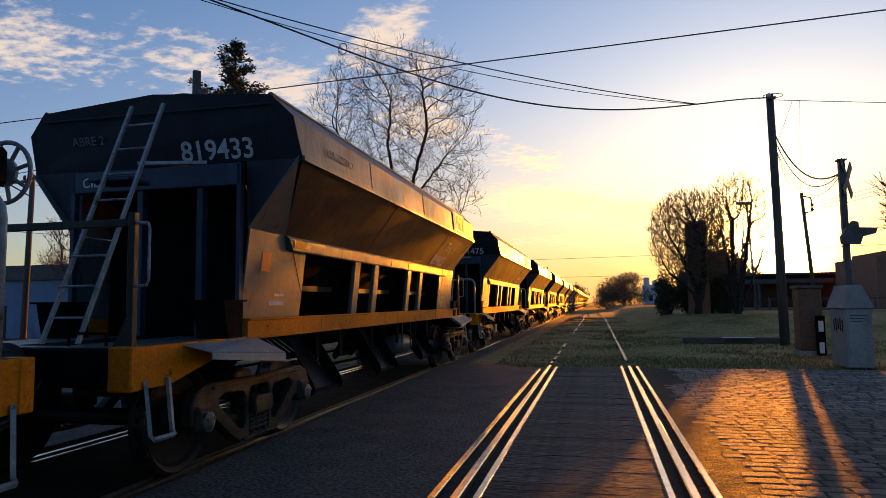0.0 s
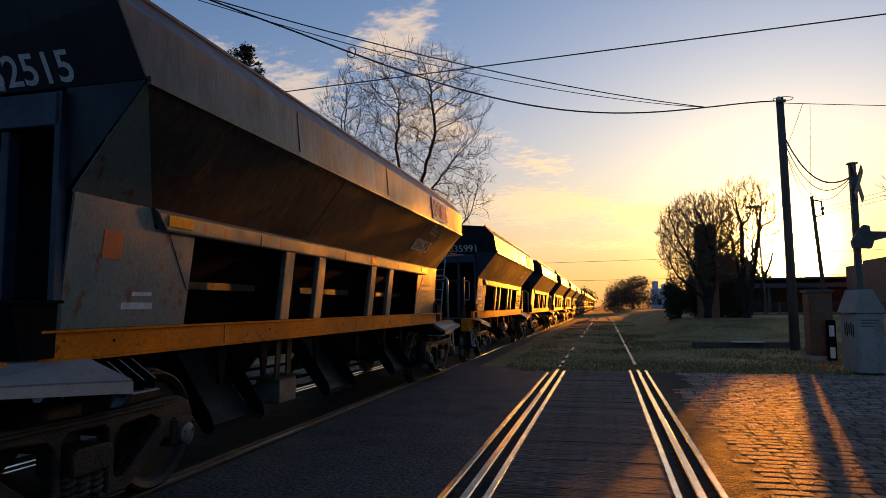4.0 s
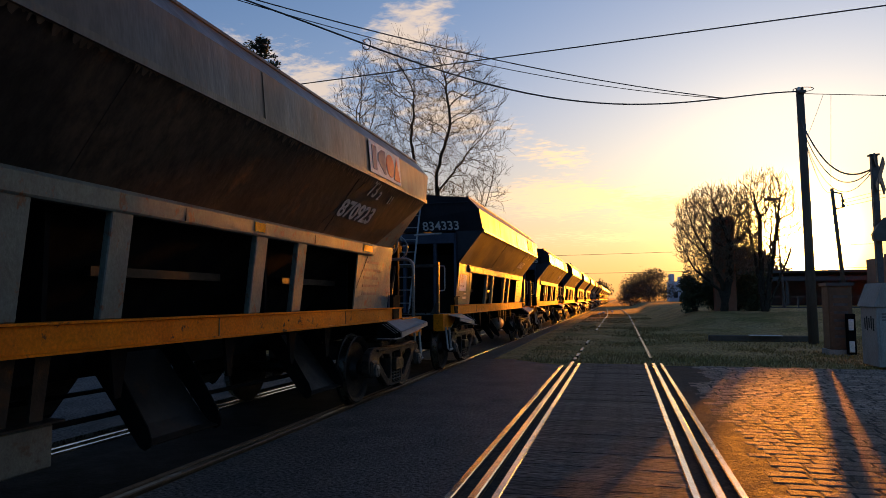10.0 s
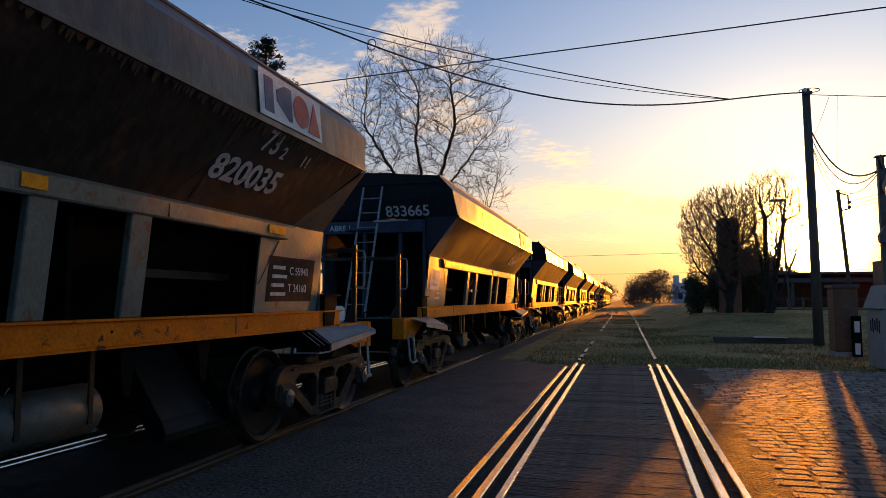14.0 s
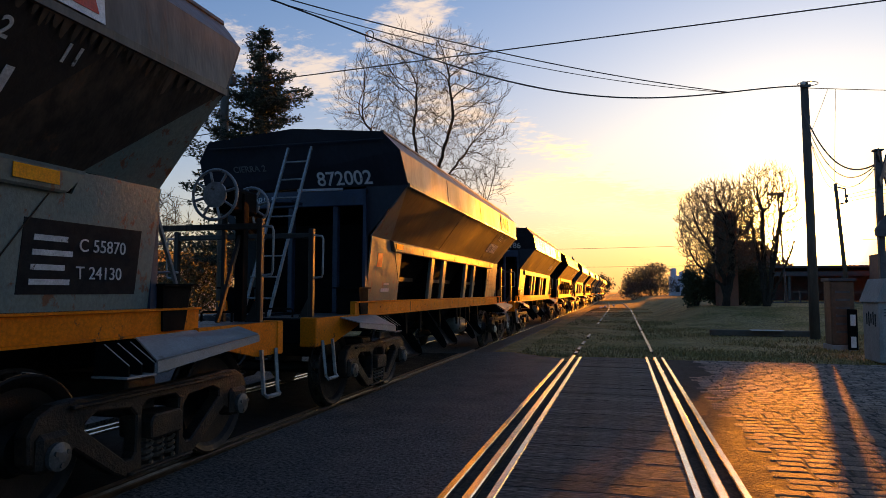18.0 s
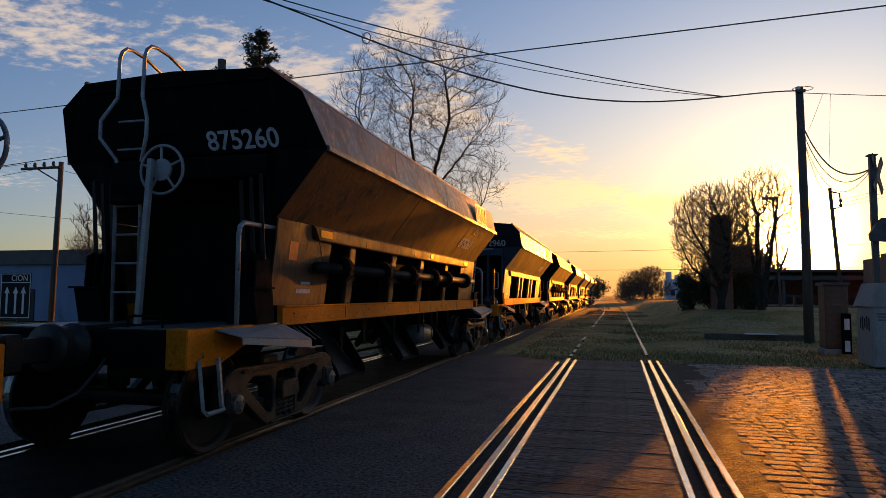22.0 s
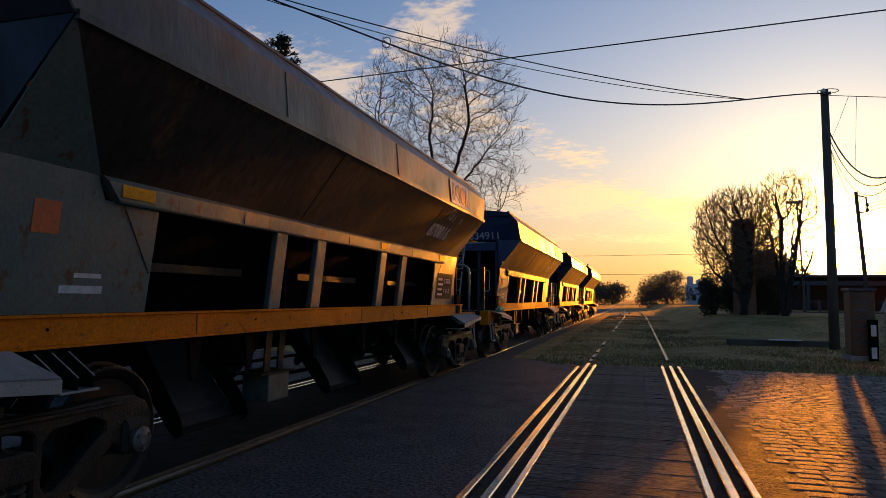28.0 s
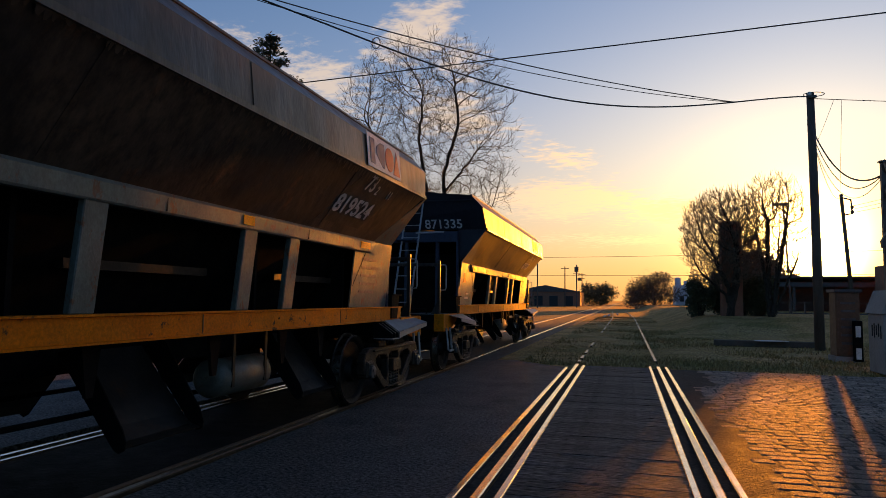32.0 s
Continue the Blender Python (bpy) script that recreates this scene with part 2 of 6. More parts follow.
RUST, DUST = (0.13, 0.055, 0.025), (0.24, 0.20, 0.16)
M = {
    # streaked paint, its base darkened for the shade on the down-facing lower sheets
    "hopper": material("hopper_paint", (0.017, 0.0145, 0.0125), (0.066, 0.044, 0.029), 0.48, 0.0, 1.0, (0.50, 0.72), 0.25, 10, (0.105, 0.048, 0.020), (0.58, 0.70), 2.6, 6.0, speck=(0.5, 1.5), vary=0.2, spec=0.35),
    "hopper_end": material("end_paint", (0.0125, 0.0165, 0.025), (0.009, 0.0115, 0.017), 0.6, 0, 2.0, (0.3, 0.7), 0.12, 20, (0.030, 0.018, 0.013), (0.62, 0.74), 3.0, 2.0, spec=0.3),
    # dusty paint, kept lighter than the lower sheets for the sky light it catches
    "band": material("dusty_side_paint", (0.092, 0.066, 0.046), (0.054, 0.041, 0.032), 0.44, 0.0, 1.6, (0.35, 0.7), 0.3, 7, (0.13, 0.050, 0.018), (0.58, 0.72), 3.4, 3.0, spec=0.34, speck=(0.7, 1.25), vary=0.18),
    "rusty_band": material("rusty_side_paint", (0.105, 0.074, 0.062), (0.07, 0.040, 0.030), 0.46, 0.0, 2.0, (0.3, 0.65), 0.3, 12, (0.26, 0.10, 0.025), (0.53, 0.58), 6.0, 1.2),
    "rusty_hopper": material("rusty_hopper_paint", (0.078, 0.034, 0.017), (0.135, 0.055, 0.022), 0.6, 0.0, 2.5, (0.3, 0.65), 0.3, 14, (0.020, 0.016, 0.014), (0.53, 0.62), 3.0, 2.0, spec=0.3),
    "panel": material("weathered_grey_panel", (0.044, 0.096, 0.102), (0.088, 0.118, 0.108), 0.5, 0, 2.0, (0.35, 0.7), 0.15, 40, (0.085, 0.032, 0.014), (0.58, 0.63), 7.5, 1.4, vary=0.35),
    "post": material("grey_post_paint", (0.098, 0.136, 0.122), (0.076, 0.086, 0.076), 0.5, 0, 4.0, (0.35, 0.7), 0.15, 40, (0.12, 0.048, 0.020), (0.57, 0.63), 9.0, 1.5),
    "yellow": material("yellow_sill_paint", (0.80, 0.180, 0.003), (0.62, 0.125, 0.003), 0.6, 0, 3.0, (0.3, 0.7), 0.12, 40, (0.10, 0.035, 0.014), (0.60, 0.66), 9.0, 1.0, spec=0.15),
    "bogie": material("rusty_cast_steel", (0.016, 0.0105, 0.007), (0.045, 0.021, 0.011), 0.55, 0.0, 5.0, (0.40, 0.68), 0.5, 45, (0.004, 0.004, 0.004), (0.5, 0.62), 4.0, spec=0.25),
    "wheel": material("worn_wheel_steel", (0.016, 0.009, 0.006), (0.007, 0.005, 0.004), 0.5, 0.0, 5.0, (0.35, 0.65), 0.2, 80, spec=0.2),
    "tread": material("polished_tread_steel", (0.30, 0.28, 0.25), (0.16, 0.145, 0.13), 0.30, 1.0, 8.0, (0.4, 0.6), 0.05, 90),
    # sooty parts, and recesses whose deep shade is put into the colour
    "black": material("soot_and_shade_black_steel", (0.0035, 0.0035, 0.004), (0.008, 0.007, 0.006), 0.85, 0.0, 4.0, (0.4, 0.65), 0.2, 70, spec=0.06),
    "chute": material("worn_chute_steel", (0.024, 0.019, 0.015), (0.010, 0.008, 0.007), 0.5, 0.0, 3.0, (0.35, 0.65), 0.2, 20, (0.040, 0.018, 0.009), (0.55, 0.67), 4.0, spec=0.15),
    "blue": material("faded_blue_paint", (0.022, 0.040, 0.070), (0.016, 0.028, 0.048), 0.5, 0, 3.0, (0.35, 0.7), 0.1, 40, (0.03, 0.022, 0.018), (0.60, 0.68), 5.0, spec=0.3),
    "rail_grey": material("worn_grey_tube", (0.30, 0.30, 0.30), (0.19, 0.185, 0.18), 0.42, 0.1, 8.0, (0.4, 0.65), 0.1, 50, (0.10, 0.05, 0.025), (0.60, 0.68), 10.0),
    "plate": material("pale_foot_plate", (0.30, 0.295, 0.29), (0.22, 0.21, 0.20), 0.5, 0.1, 4.0, (0.35, 0.7), 0.12, 80, (0.09, 0.05, 0.03), (0.62, 0.72), 6.0),
    "deck": material("deck_tread_plate", (0.11, 0.12, 0.13), (0.15, 0.14, 0.13), 0.45, 0.5, 5.0, (0.35, 0.65), 0.6, 30, None, speck=(0.6, 1.4)),
    "tank": material("air_tank_paint", (0.095, 0.100, 0.080), (0.060, 0.058, 0.046), 0.5, 0.1, 4.0, (0.4, 0.65), 0.2, 60, (0.06, 0.028, 0.015), (0.54, 0.64), 6.0),
    "stencil": material("worn_white_stencil", (0.56, 0.56, 0.56), (0.38, 0.38, 0.38), 0.7, 0, 9.0, (0.4, 0.7), 0.05, 80, (0.10, 0.09, 0.08), (0.60, 0.66), 14.0, spec=0.2),
    "faint": material("faded_stencil", (0.13, 0.135, 0.14), (0.08, 0.085, 0.09), 0.7, 0, 12.0, (0.4, 0.6), 0.05, 80),
    "placard": material("black_number_board", (0.010, 0.010, 0.012), (0.016, 0.016, 0.017), 0.8, 0, 9.0, (0.4, 0.7), 0.05, 80, spec=0.15),
    "logo_white": material("logo_panel_white", (0.74, 0.73, 0.72), (0.58, 0.57, 0.56), 0.6, 0, 7.0, (0.4, 0.7), 0.05, 80, spec=0.3),
    "logo_red": material("logo_red", (0.60, 0.06, 0.03), (0.45, 0.05, 0.03), 0.6, 0, 9.0, (0.4, 0.7), 0.05, 80),
    "logo_blue": material("logo_blue", (0.05, 0.07, 0.16), (0.04, 0.05, 0.1), 0.6, 0, 9.0, (0.4, 0.7), 0.05, 80),
    "reflector": material("amber_reflector", (0.95, 0.33, 0.006), (0.85, 0.27, 0.006), 0.5, 0, 14.0, (0.4, 0.6), 0.05, 80, spec=0.15),
    "number_patch": material("black_paint_patch", (0.009, 0.009, 0.009), (0.018, 0.014, 0.011), 0.5, 0, 3.0, (0.4, 0.7), 0.15, 20),
    "green_film": material("green_plastic_film", (0.03, 0.22, 0.13), (0.05, 0.30, 0.20), 0.3, 0, 9.0, (0.4, 0.6), 0.3, 30),
    "orange": material("orange_mark", (0.62, 0.10, 0.02), (0.5, 0.08, 0.02), 0.5, 0, 14.0, (0.4, 0.6), 0.05, 80),
    "spring": material("spring_steel", (0.16, 0.12, 0.09), (0.1, 0.07, 0.05), 0.5, 0.5, 9.0),
    "cap": material("worn_bearing_cap", (0.11, 0.105, 0.10), (0.05, 0.045, 0.04), 0.5, 0.2, 12.0, (0.4, 0.6), 0.1, 90),
    "worn_rail": material("dull_brown_rail", (0.16, 0.10, 0.06), (0.09, 0.055, 0.035), 0.38, 0.6, 7.0, (0.35, 0.7), 0.1, 90),
    "rail": material("polished_rail_head", (0.62, 0.60, 0.56), (0.52, 0.49, 0.45), 0.20, 1.0, 4.0, (0.4, 0.65), 0.02, 90, rough_var=0.06),
    "rail_rust": material("rusty_rail", (0.16, 0.085, 0.045), (0.10, 0.055, 0.03), 0.7, 0.3, 7.0, (0.35, 0.7), 0.2, 90),
    "asphalt": material("worn_asphalt", (0.047, 0.049, 0.050), (0.058, 0.058, 0.057), 0.7, 0, 1.2, (0.35, 0.7), 1.0, 30, (0.030, 0.032, 0.033), (0.52, 0.66), 0.9, spec=0.18, speck=(0.0, 2.3)),
    # the shade below the passing wagons is put into this dark base
    "oily": material("oily_shade_asphalt", (0.007, 0.006, 0.005), (0.012, 0.010, 0.009), 0.8, 0, 2.0, (0.35, 0.7), 0.8, 34, spec=0.1, speck=(0.5, 1.6)),
    "plank": material("tarred_crossing_plank", (0.088, 0.083, 0.077), (0.038, 0.037, 0.036), 0.75, 0, 9.0, (0.40, 0.60), 1.0, 26, None, vary=0.25, spec=0.15, speck=(0.0, 2.3), stretch=(0.3, 0.5)),
    "cobble": material("granite_sett", (0.30, 0.195, 0.145), (0.190, 0.130, 0.100), 0.82, 0, 6.0, (0.35, 0.7), 1.0, 34, None, vary=0.38, speck=(0.35, 1.7), spec=0.3),
    "cobble_far": material("granite_setts", (0.30, 0.195, 0.145), (0.190, 0.130, 0.100), 0.82, 0, 6.0, (0.35, 0.7), 1.0, 34, None, island=0.38, speck=(0.35, 1.7), spec=0.3),
    "ground": material("dry_grass_ground", (0.340, 0.195, 0.066), (0.390, 0.235, 0.105), 0.95, 0, 0.6, (0.38, 0.62), 1.0, 14, (0.215, 0.145, 0.045), (0.46, 0.58), 0.35, spec=0.12, speck=(0.3, 1.7)),
    "dirt": material("sandy_joint_dirt", (0.060, 0.046, 0.037), (0.040, 0.032, 0.027), 0.9, 0, 3.0, (0.35, 0.65), 1.0, 30, speck=(0.4, 1.6), spec=0.15),
    "ballast": material("oily_ballast", (0.055, 0.045, 0.036), (0.03, 0.026, 0.022), 0.9, 0, 6.0, (0.35, 0.65), 1.0, 25, None, speck=(0.5, 1.5)),
    "grass": material("winter_grass", (0.38, 0.215, 0.080), (0.29, 0.185, 0.060), 0.9, 0, 0.7, (0.4, 0.6), 0.0, 30, None, island=0.45),
    "bark": material("dark_bark", (0.030, 0.023, 0.018), (0.05, 0.038, 0.028), 0.9, 0, 8.0, (0.4, 0.6), 0.5, 30, spec=0.1),
    "twig": material("winter_twigs", (0.10, 0.070, 0.046), (0.135, 0.095, 0.06), 0.85, 0, 2.0, (0.4, 0.6), 0.0, 30),
    "fine_twig": material("dark_twigs", (0.030, 0.023, 0.017), (0.045, 0.034, 0.025), 0.9, 0, 2.0, (0.4, 0.6), 0.0, 30, spec=0.1),
    "deep_blue": material("bright_blue_paint", (0.017, 0.042, 0.100), (0.013, 0.030, 0.070), 0.45, 0, 2.5, (0.35, 0.7), 0.12, 30, (0.03, 0.022, 0.018), (0.62, 0.72), 4.0),
    "needle": material("conifer_needles", (0.022, 0.035, 0.022), (0.035, 0.05, 0.028), 0.8, 0, 2.0, (0.4, 0.6), 0.0, 30, None, island=0.3),
    "leaf": material("hedge_leaves", (0.035, 0.05, 0.022), (0.055, 0.065, 0.028), 0.75, 0, 2.0, (0.4, 0.6), 0.0, 30, None, island=0.3),
    "pole": material("weathered_pole_wood", (0.10, 0.075, 0.055), (0.065, 0.05, 0.04), 0.85, 0, 5.0, (0.35, 0.65), 0.4, 40, None, streak=6),
    "beam": material("weathered_timber", (0.12, 0.09, 0.065), (0.08, 0.06, 0.045), 0.85, 0, 5.0, (0.35, 0.65), 0.4, 40),
    "cable": material("cable_rubber", (0.012, 0.012, 0.013), (0.02, 0.02, 0.02), 0.6),
    "iron": material("painted_iron", (0.09, 0.085, 0.08), (0.06, 0.05, 0.045), 0.6, 0.3, 6.0, (0.4, 0.65), 0.15, 60, RUST, (0.6, 0.7), 6.0),
    "concrete": material("stained_concrete", (0.34, 0.30, 0.26), (0.25, 0.22, 0.19), 0.85, 0, 2.5, (0.35, 0.7), 0.35, 50, (0.16, 0.13, 0.11), (0.58, 0.72), 3.0, 2.0),
    "white_wall": material("chalky_white_wall", (0.62, 0.64, 0.68), (0.50, 0.52, 0.56), 0.85, 0, 1.2, (0.35, 0.7), 0.2, 30, (0.35, 0.34, 0.33), (0.62, 0.76), 0.8, 2.0),
    "blue_wall": material("faded_blue_wall", (0.15, 0.22, 0.33), (0.115, 0.17, 0.25), 0.9, 0, 1.2, (0.35, 0.7), 0.2, 30, (0.10, 0.13, 0.17), (0.60, 0.72), 0.9, 2.0, spec=0.2),
    "brick_wall": material("dull_brick_wall", (0.30, 0.125, 0.075), (0.22, 0.095, 0.06), 0.85, 0, 3.0, (0.35, 0.7), 0.3, 30),
    "roof": material("dark_roof_sheet", (0.06, 0.055, 0.055), (0.09, 0.075, 0.07), 0.7, 0.1, 2.0, (0.35, 0.7), 0.2, 30),
    "dark": material("dark_interior", (0.02, 0.02, 0.022), (0.03, 0.03, 0.03), 0.8),
    "sign_white": material("sign_white_paint", (0.62, 0.60, 0.56), (0.5, 0.47, 0.42), 0.55, 0, 6.0, (0.4, 0.7), 0.05, 60),
    "paper": material("pale_board", (0.6, 0.58, 0.56), (0.5, 0.48, 0.46), 0.7, 0, 8.0),
}
GLASS = material("window_glass", (0.03, 0.035, 0.04), (0.02, 0.025, 0.03), 0.08, 0, 2.0, bump=0)


# ---------------------------------------------------------------- mesh helpers
def finish(name, bm, mat, smooth=False):
    me = bpy.data.meshes.new(name)
    bm.normal_update()
    bm.to_mesh(me)
    bm.free()
    me.materials.append(mat)
    if smooth:
        me.shade_smooth()
    return me


def part(name, bm, mat, parent, label="", smooth=False):
    ob = new(name, finish(name, bm, mat, smooth))
    ob.parent = parent
    return tagged(ob, label)


def thing(name, bm, mat, label, category, group="", kind="", smooth=False):
    return tagged(new(name, finish(name, bm, mat, smooth)), label, category, group, kind)


def root(name, label, category, group="", kind=""):
    ob = new(name)
    ob.empty_display_size = 0.2
    return tagged(ob, label, category, group, kind)


def box(x0, x1, y0, y1, z0, z1, bevel=0.0, bm=None):
    own = bmesh.new()
    v = [own.verts.new((x, y, z)) for z in (z0, z1) for y in (y0, y1) for x in (x0, x1)]
    for f in ((0, 2, 3, 1), (4, 5, 7, 6), (0, 1, 5, 4), (2, 6, 7, 3), (0, 4, 6, 2), (1, 3, 7, 5)):
        own.faces.new([v[i] for i in f])
    if bevel:
        bmesh.ops.bevel(own, geom=own.edges[:], offset=bevel, segments=1, affect="EDGES")
    return own if bm is None else merge(bm, own)


def merge(bm, other):
    me = bpy.data.meshes.new("tmp")
    other.to_mesh(me)
    other.free()
    bm.from_mesh(me)
    bpy.data.meshes.remove(me)
    return bm


def prism(points, axis, a, b, bm=None, bevel=0.0):
    """A closed outline in the plane across axis ('x','y','z'), from a to b along it."""
    own = bmesh.new()
    put = {"x": lambda p, s: (s, p[0], p[1]), "y": lambda p, s: (p[0], s, p[1]), "z": lambda p, s: (p[0], p[1], s)}[axis]
    lo, hi = [own.verts.new(put(p, a)) for p in points], [own.verts.new(put(p, b)) for p in points]
    own.faces.new(lo), own.faces.new(hi[::-1])
    n = len(points)
    for i in range(n):
        own.faces.new((lo[i], hi[i], hi[(i + 1) % n], lo[(i + 1) % n]))
    bmesh.ops.recalc_face_normals(own, faces=own.faces[:])
    if bevel:
        bmesh.ops.bevel(own, geom=own.edges[:], offset=bevel, segments=1, affect="EDGES")
    return own if bm is None else merge(bm, own)


def sheet(corners, thick, bm=None):
    """A plate with thickness from a ring of corners; it grows against the ring's normal."""
    own = bmesh.new()
    pts = [Vector(c) for c in corners]
    n = (pts[1] - pts[0]).cross(pts[2] - pts[1]).normalized() * thick
    a, b = [own.verts.new(p) for p in pts], [own.verts.new(p - n) for p in pts]
    own.faces.new(a), own.faces.new(b[::-1])
    for i in range(len(pts)):
        j = (i + 1) % len(pts)
        own.faces.new((a[i], b[i], b[j], a[j]))
    bmesh.ops.recalc_face_normals(own, faces=own.faces[:])
    return own if bm is None else merge(bm, own)


def tube(points, r, sides=8, bm=None, closed=False, r_end=None):
    """A round bar along a line of points."""
    own = bmesh.new() if bm is None else bm
    pts = [Vector(p) for p in points]
    rings, count = [], len(pts)
    up = None
    for i, p in enumerate(pts):
        if closed:
            t = pts[(i + 1) % count] - pts[i - 1]
        else:
            t = pts[min(i + 1, count - 1)] - pts[max(i - 1, 0)]
        t.normalize()
        if up is None:
            up = t.orthogonal().normalized()
        side = t.cross(up)
        if side.length < 1e-4:
            side = t.orthogonal()
        side.normalize()
        up = side.cross(t).normalized()
        rr = r if r_end is None else r + (r_end - r) * i / max(count - 1, 1)
        rings.append([own.verts.new(p + (up * math.cos(a) + side * math.sin(a)) * rr) for a in (2 * math.pi * k / sides for k in range(sides))])
    for i in range(count if closed else count - 1):
        a, b = rings[i], rings[(i + 1) % count]
        for k in range(sides):
            own.faces.new((a[k], a[(k + 1) % sides], b[(k + 1) % sides], b[k]))
    if not closed:
        own.faces.new(rings[0][::-1]), own.faces.new(rings[-1])
    return own


def lathe(profile, axis, center, sides=32, bm=None):
    """Turn (along, radius) pairs about an axis through center."""
    own = bmesh.new() if bm is None else bm
    c = Vector(center)
    rings = []
    for along, r in profile:
        ring = []
        for k in range(sides):
            a = 2 * math.pi * k / sides
            u, v = r * math.cos(a), r * math.sin(a)
            off = {"x": (along, u, v), "y": (u, along, v), "z": (u, v, along)}[axis]
            ring.append(own.verts.new(c + Vector(off)))
        rings.append(ring)
    for a, b in zip(rings, rings[1:]):
        for k in range(sides):
            own.faces.new((a[k], a[(k + 1) % sides], b[(k + 1) % sides], b[k]))
    own.faces.new(rings[0][::-1]), own.faces.new(rings[-1])
    bmesh.ops.recalc_face_normals(own, faces=own.faces[:])
    return own


def letters(text, size, place, mat, parent, name="lettering", label="", weight=0.0, squeeze=1.0, label_depth=0.004):
    """Raised paint-thin letters: place is the pose of the text's lower left corner (x along, y up, z out)."""
    cu = bpy.data.curves.new("text", "FONT")
    cu.body, cu.size, cu.extrude, cu.offset = text, size, label_depth / 2, weight
    tmp = bpy.data.objects.new("text", cu)
    me = bpy.data.meshes.new_from_object(tmp)
    bpy.data.objects.remove(tmp)
    bpy.data.curves.remove(cu)
    me.name = name
    me.transform(place @ Matrix.Diagonal((squeeze, 1, 1, 1)))
    me.materials.clear()
    me.materials.append(mat)
    ob = new(name, me)
    ob.parent = parent
    return tagged(ob, label)

# ---------------------------------------------------------------- train
XC = -4.43          # centre line of the train's track
WHEEL_R = 0.46
SPEED = 7.65
PITCH = 14.02


def hopper_body(w, rusty=False):
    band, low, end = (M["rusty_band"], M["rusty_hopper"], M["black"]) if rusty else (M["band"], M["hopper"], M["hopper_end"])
    A, B, C, D = (1.34, 5.15, 3.58), (1.56, 5.04, 3.34), (1.60, 4.80, 2.90), (1.07, 4.04, 2.195)
    if rusty:
        A, B = (1.10, 5.12, 3.66), (1.44, 5.06, 3.42)
    for s in (1, -1):
        ring = [(s * C[0], -C[1], C[2]), (s * C[0], C[1], C[2]), (s * B[0], B[1], B[2]), (s * B[0], -B[1], B[2])]
        bm = sheet(ring[::s], 0.012)
        sheet([(s * B[0], -B[1], B[2]), (s * B[0], B[1], B[2]), (s * A[0], A[1], A[2]), (s * A[0], -A[1], A[2])][::s], 0.012, bm)
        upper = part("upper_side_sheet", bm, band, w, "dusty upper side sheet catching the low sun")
        for y in (-2.6, 0.1, 2.7):
            seam = sheet([(s * 1.606, y - 0.008, 2.93), (s * 1.606, y + 0.008, 2.93), (s * 1.567, y + 0.008, 3.33), (s * 1.567, y - 0.008, 3.33)][::s], 0.006)
            part("weld_seam", seam, band, upper)
        lip = prism([(s * 1.59, 2.87), (s * 1.622, 2.87), (s * 1.622, 2.92), (s * 1.59, 2.93)], "y", -4.80, 4.80)
        part("edge_lip", lip, band, upper)
        if s > 0:
            # paint and dust run down from the lip in ragged tongues
            rng = random.Random(17 if rusty else 18)
            verts, faces, y = [], [], -4.2
            slope_x = (C[0] - D[0]) / (C[2] - D[2])
            while y < 4.7:
                wide, drop = rng.uniform(0.02, 0.07), rng.uniform(0.008, 0.05) + max(y + 1, 0) * rng.uniform(0, 0.018)
                n = len(verts)
                for yy, dz in ((y, 0.0), (y + wide, 0.0), (y + wide * 0.75, drop), (y + wide * 0.45, drop * rng.uniform(0.8, 1.1)), (y + wide * 0.2, drop * 0.6)):
                    verts.append((C[0] - dz * slope_x + 0.004, yy, C[2] - 0.03 - dz))
                faces.append((n, n + 4, n + 3, n + 2, n + 1))
                y += wide * rng.uniform(0.9, 1.9)
            me = bpy.data.meshes.new("peeling_edge")
            me.from_pydata(verts, [], faces)
            me.materials.append(band)
            ob = new("peeling_edge", me)
            ob.parent = upper
            tagged(ob, "ragged tongues of peeled paint", kind="stuff")
        rim = tube([(s * (A[0] - 0.01), -5.13, A[2] + 0.005), (s * (A[0] - 0.01), 5.13, A[2] + 0.005)], 0.03, 6)
        part("top_rim", rim, band, upper)
        # the lower sheet's darker colour includes the shade of its downward slope
        ring = [(s * D[0], -D[1], D[2]), (s * D[0], D[1], D[2]), (s * C[0], C[1], C[2]), (s * C[0], -C[1], C[2])]
        slope = part("lower_side_sheet", sheet(ring[::s], 0.012), low, w, "soiled lower side sheet with its down-facing shade painted in")
        for y in (-1.4, 2.3):
            d = Vector((s * (C[0] - D[0]), 0, C[2] - D[2]))
            p = Vector((s * D[0], y, D[2]))
            rib = sheet([p + d * 0.05, p + d * 0.05 + Vector((0, 0.05, 0)), p + d * 0.97 + Vector((0, 0.05, 0)), p + d * 0.97][::s], -0.004)
            part("stiffener", rib, low, slope)
    for e in (-1, 1):
        ring = [(-A[0], e * A[1], A[2]), (0, e * A[1], A[2] + (0.05 if rusty else 0.12)), (A[0], e * A[1], A[2]), (B[0], e * B[1], B[2]), (C[0], e * C[1], C[2]), (-C[0], e * C[1], C[2]), (-B[0], e * B[1], B[2])]
        bm = sheet(ring[::-e], 0.02)
        for s in (-1, 1):
            sheet([(s * C[0], e * C[1], C[2]), (s * 0.98, e * C[1], C[2]), (s * 1.0, e * C[1], D[2])][::s * e], 0.012, bm)
        sheet_end = part("end_sheet", bm, end, w, "dark navy end sheet")
        for s in (-1, 1):
            corner = sheet([(s * C[0], e * C[1], C[2]), (s * D[0], e * 4.02, D[2]), (s * 1.05, e * 4.80, D[2])][::s * e], 0.012)
            part("corner_sheet", corner, low if rusty else M["panel"], w, "grey corner sheet below the overhang")
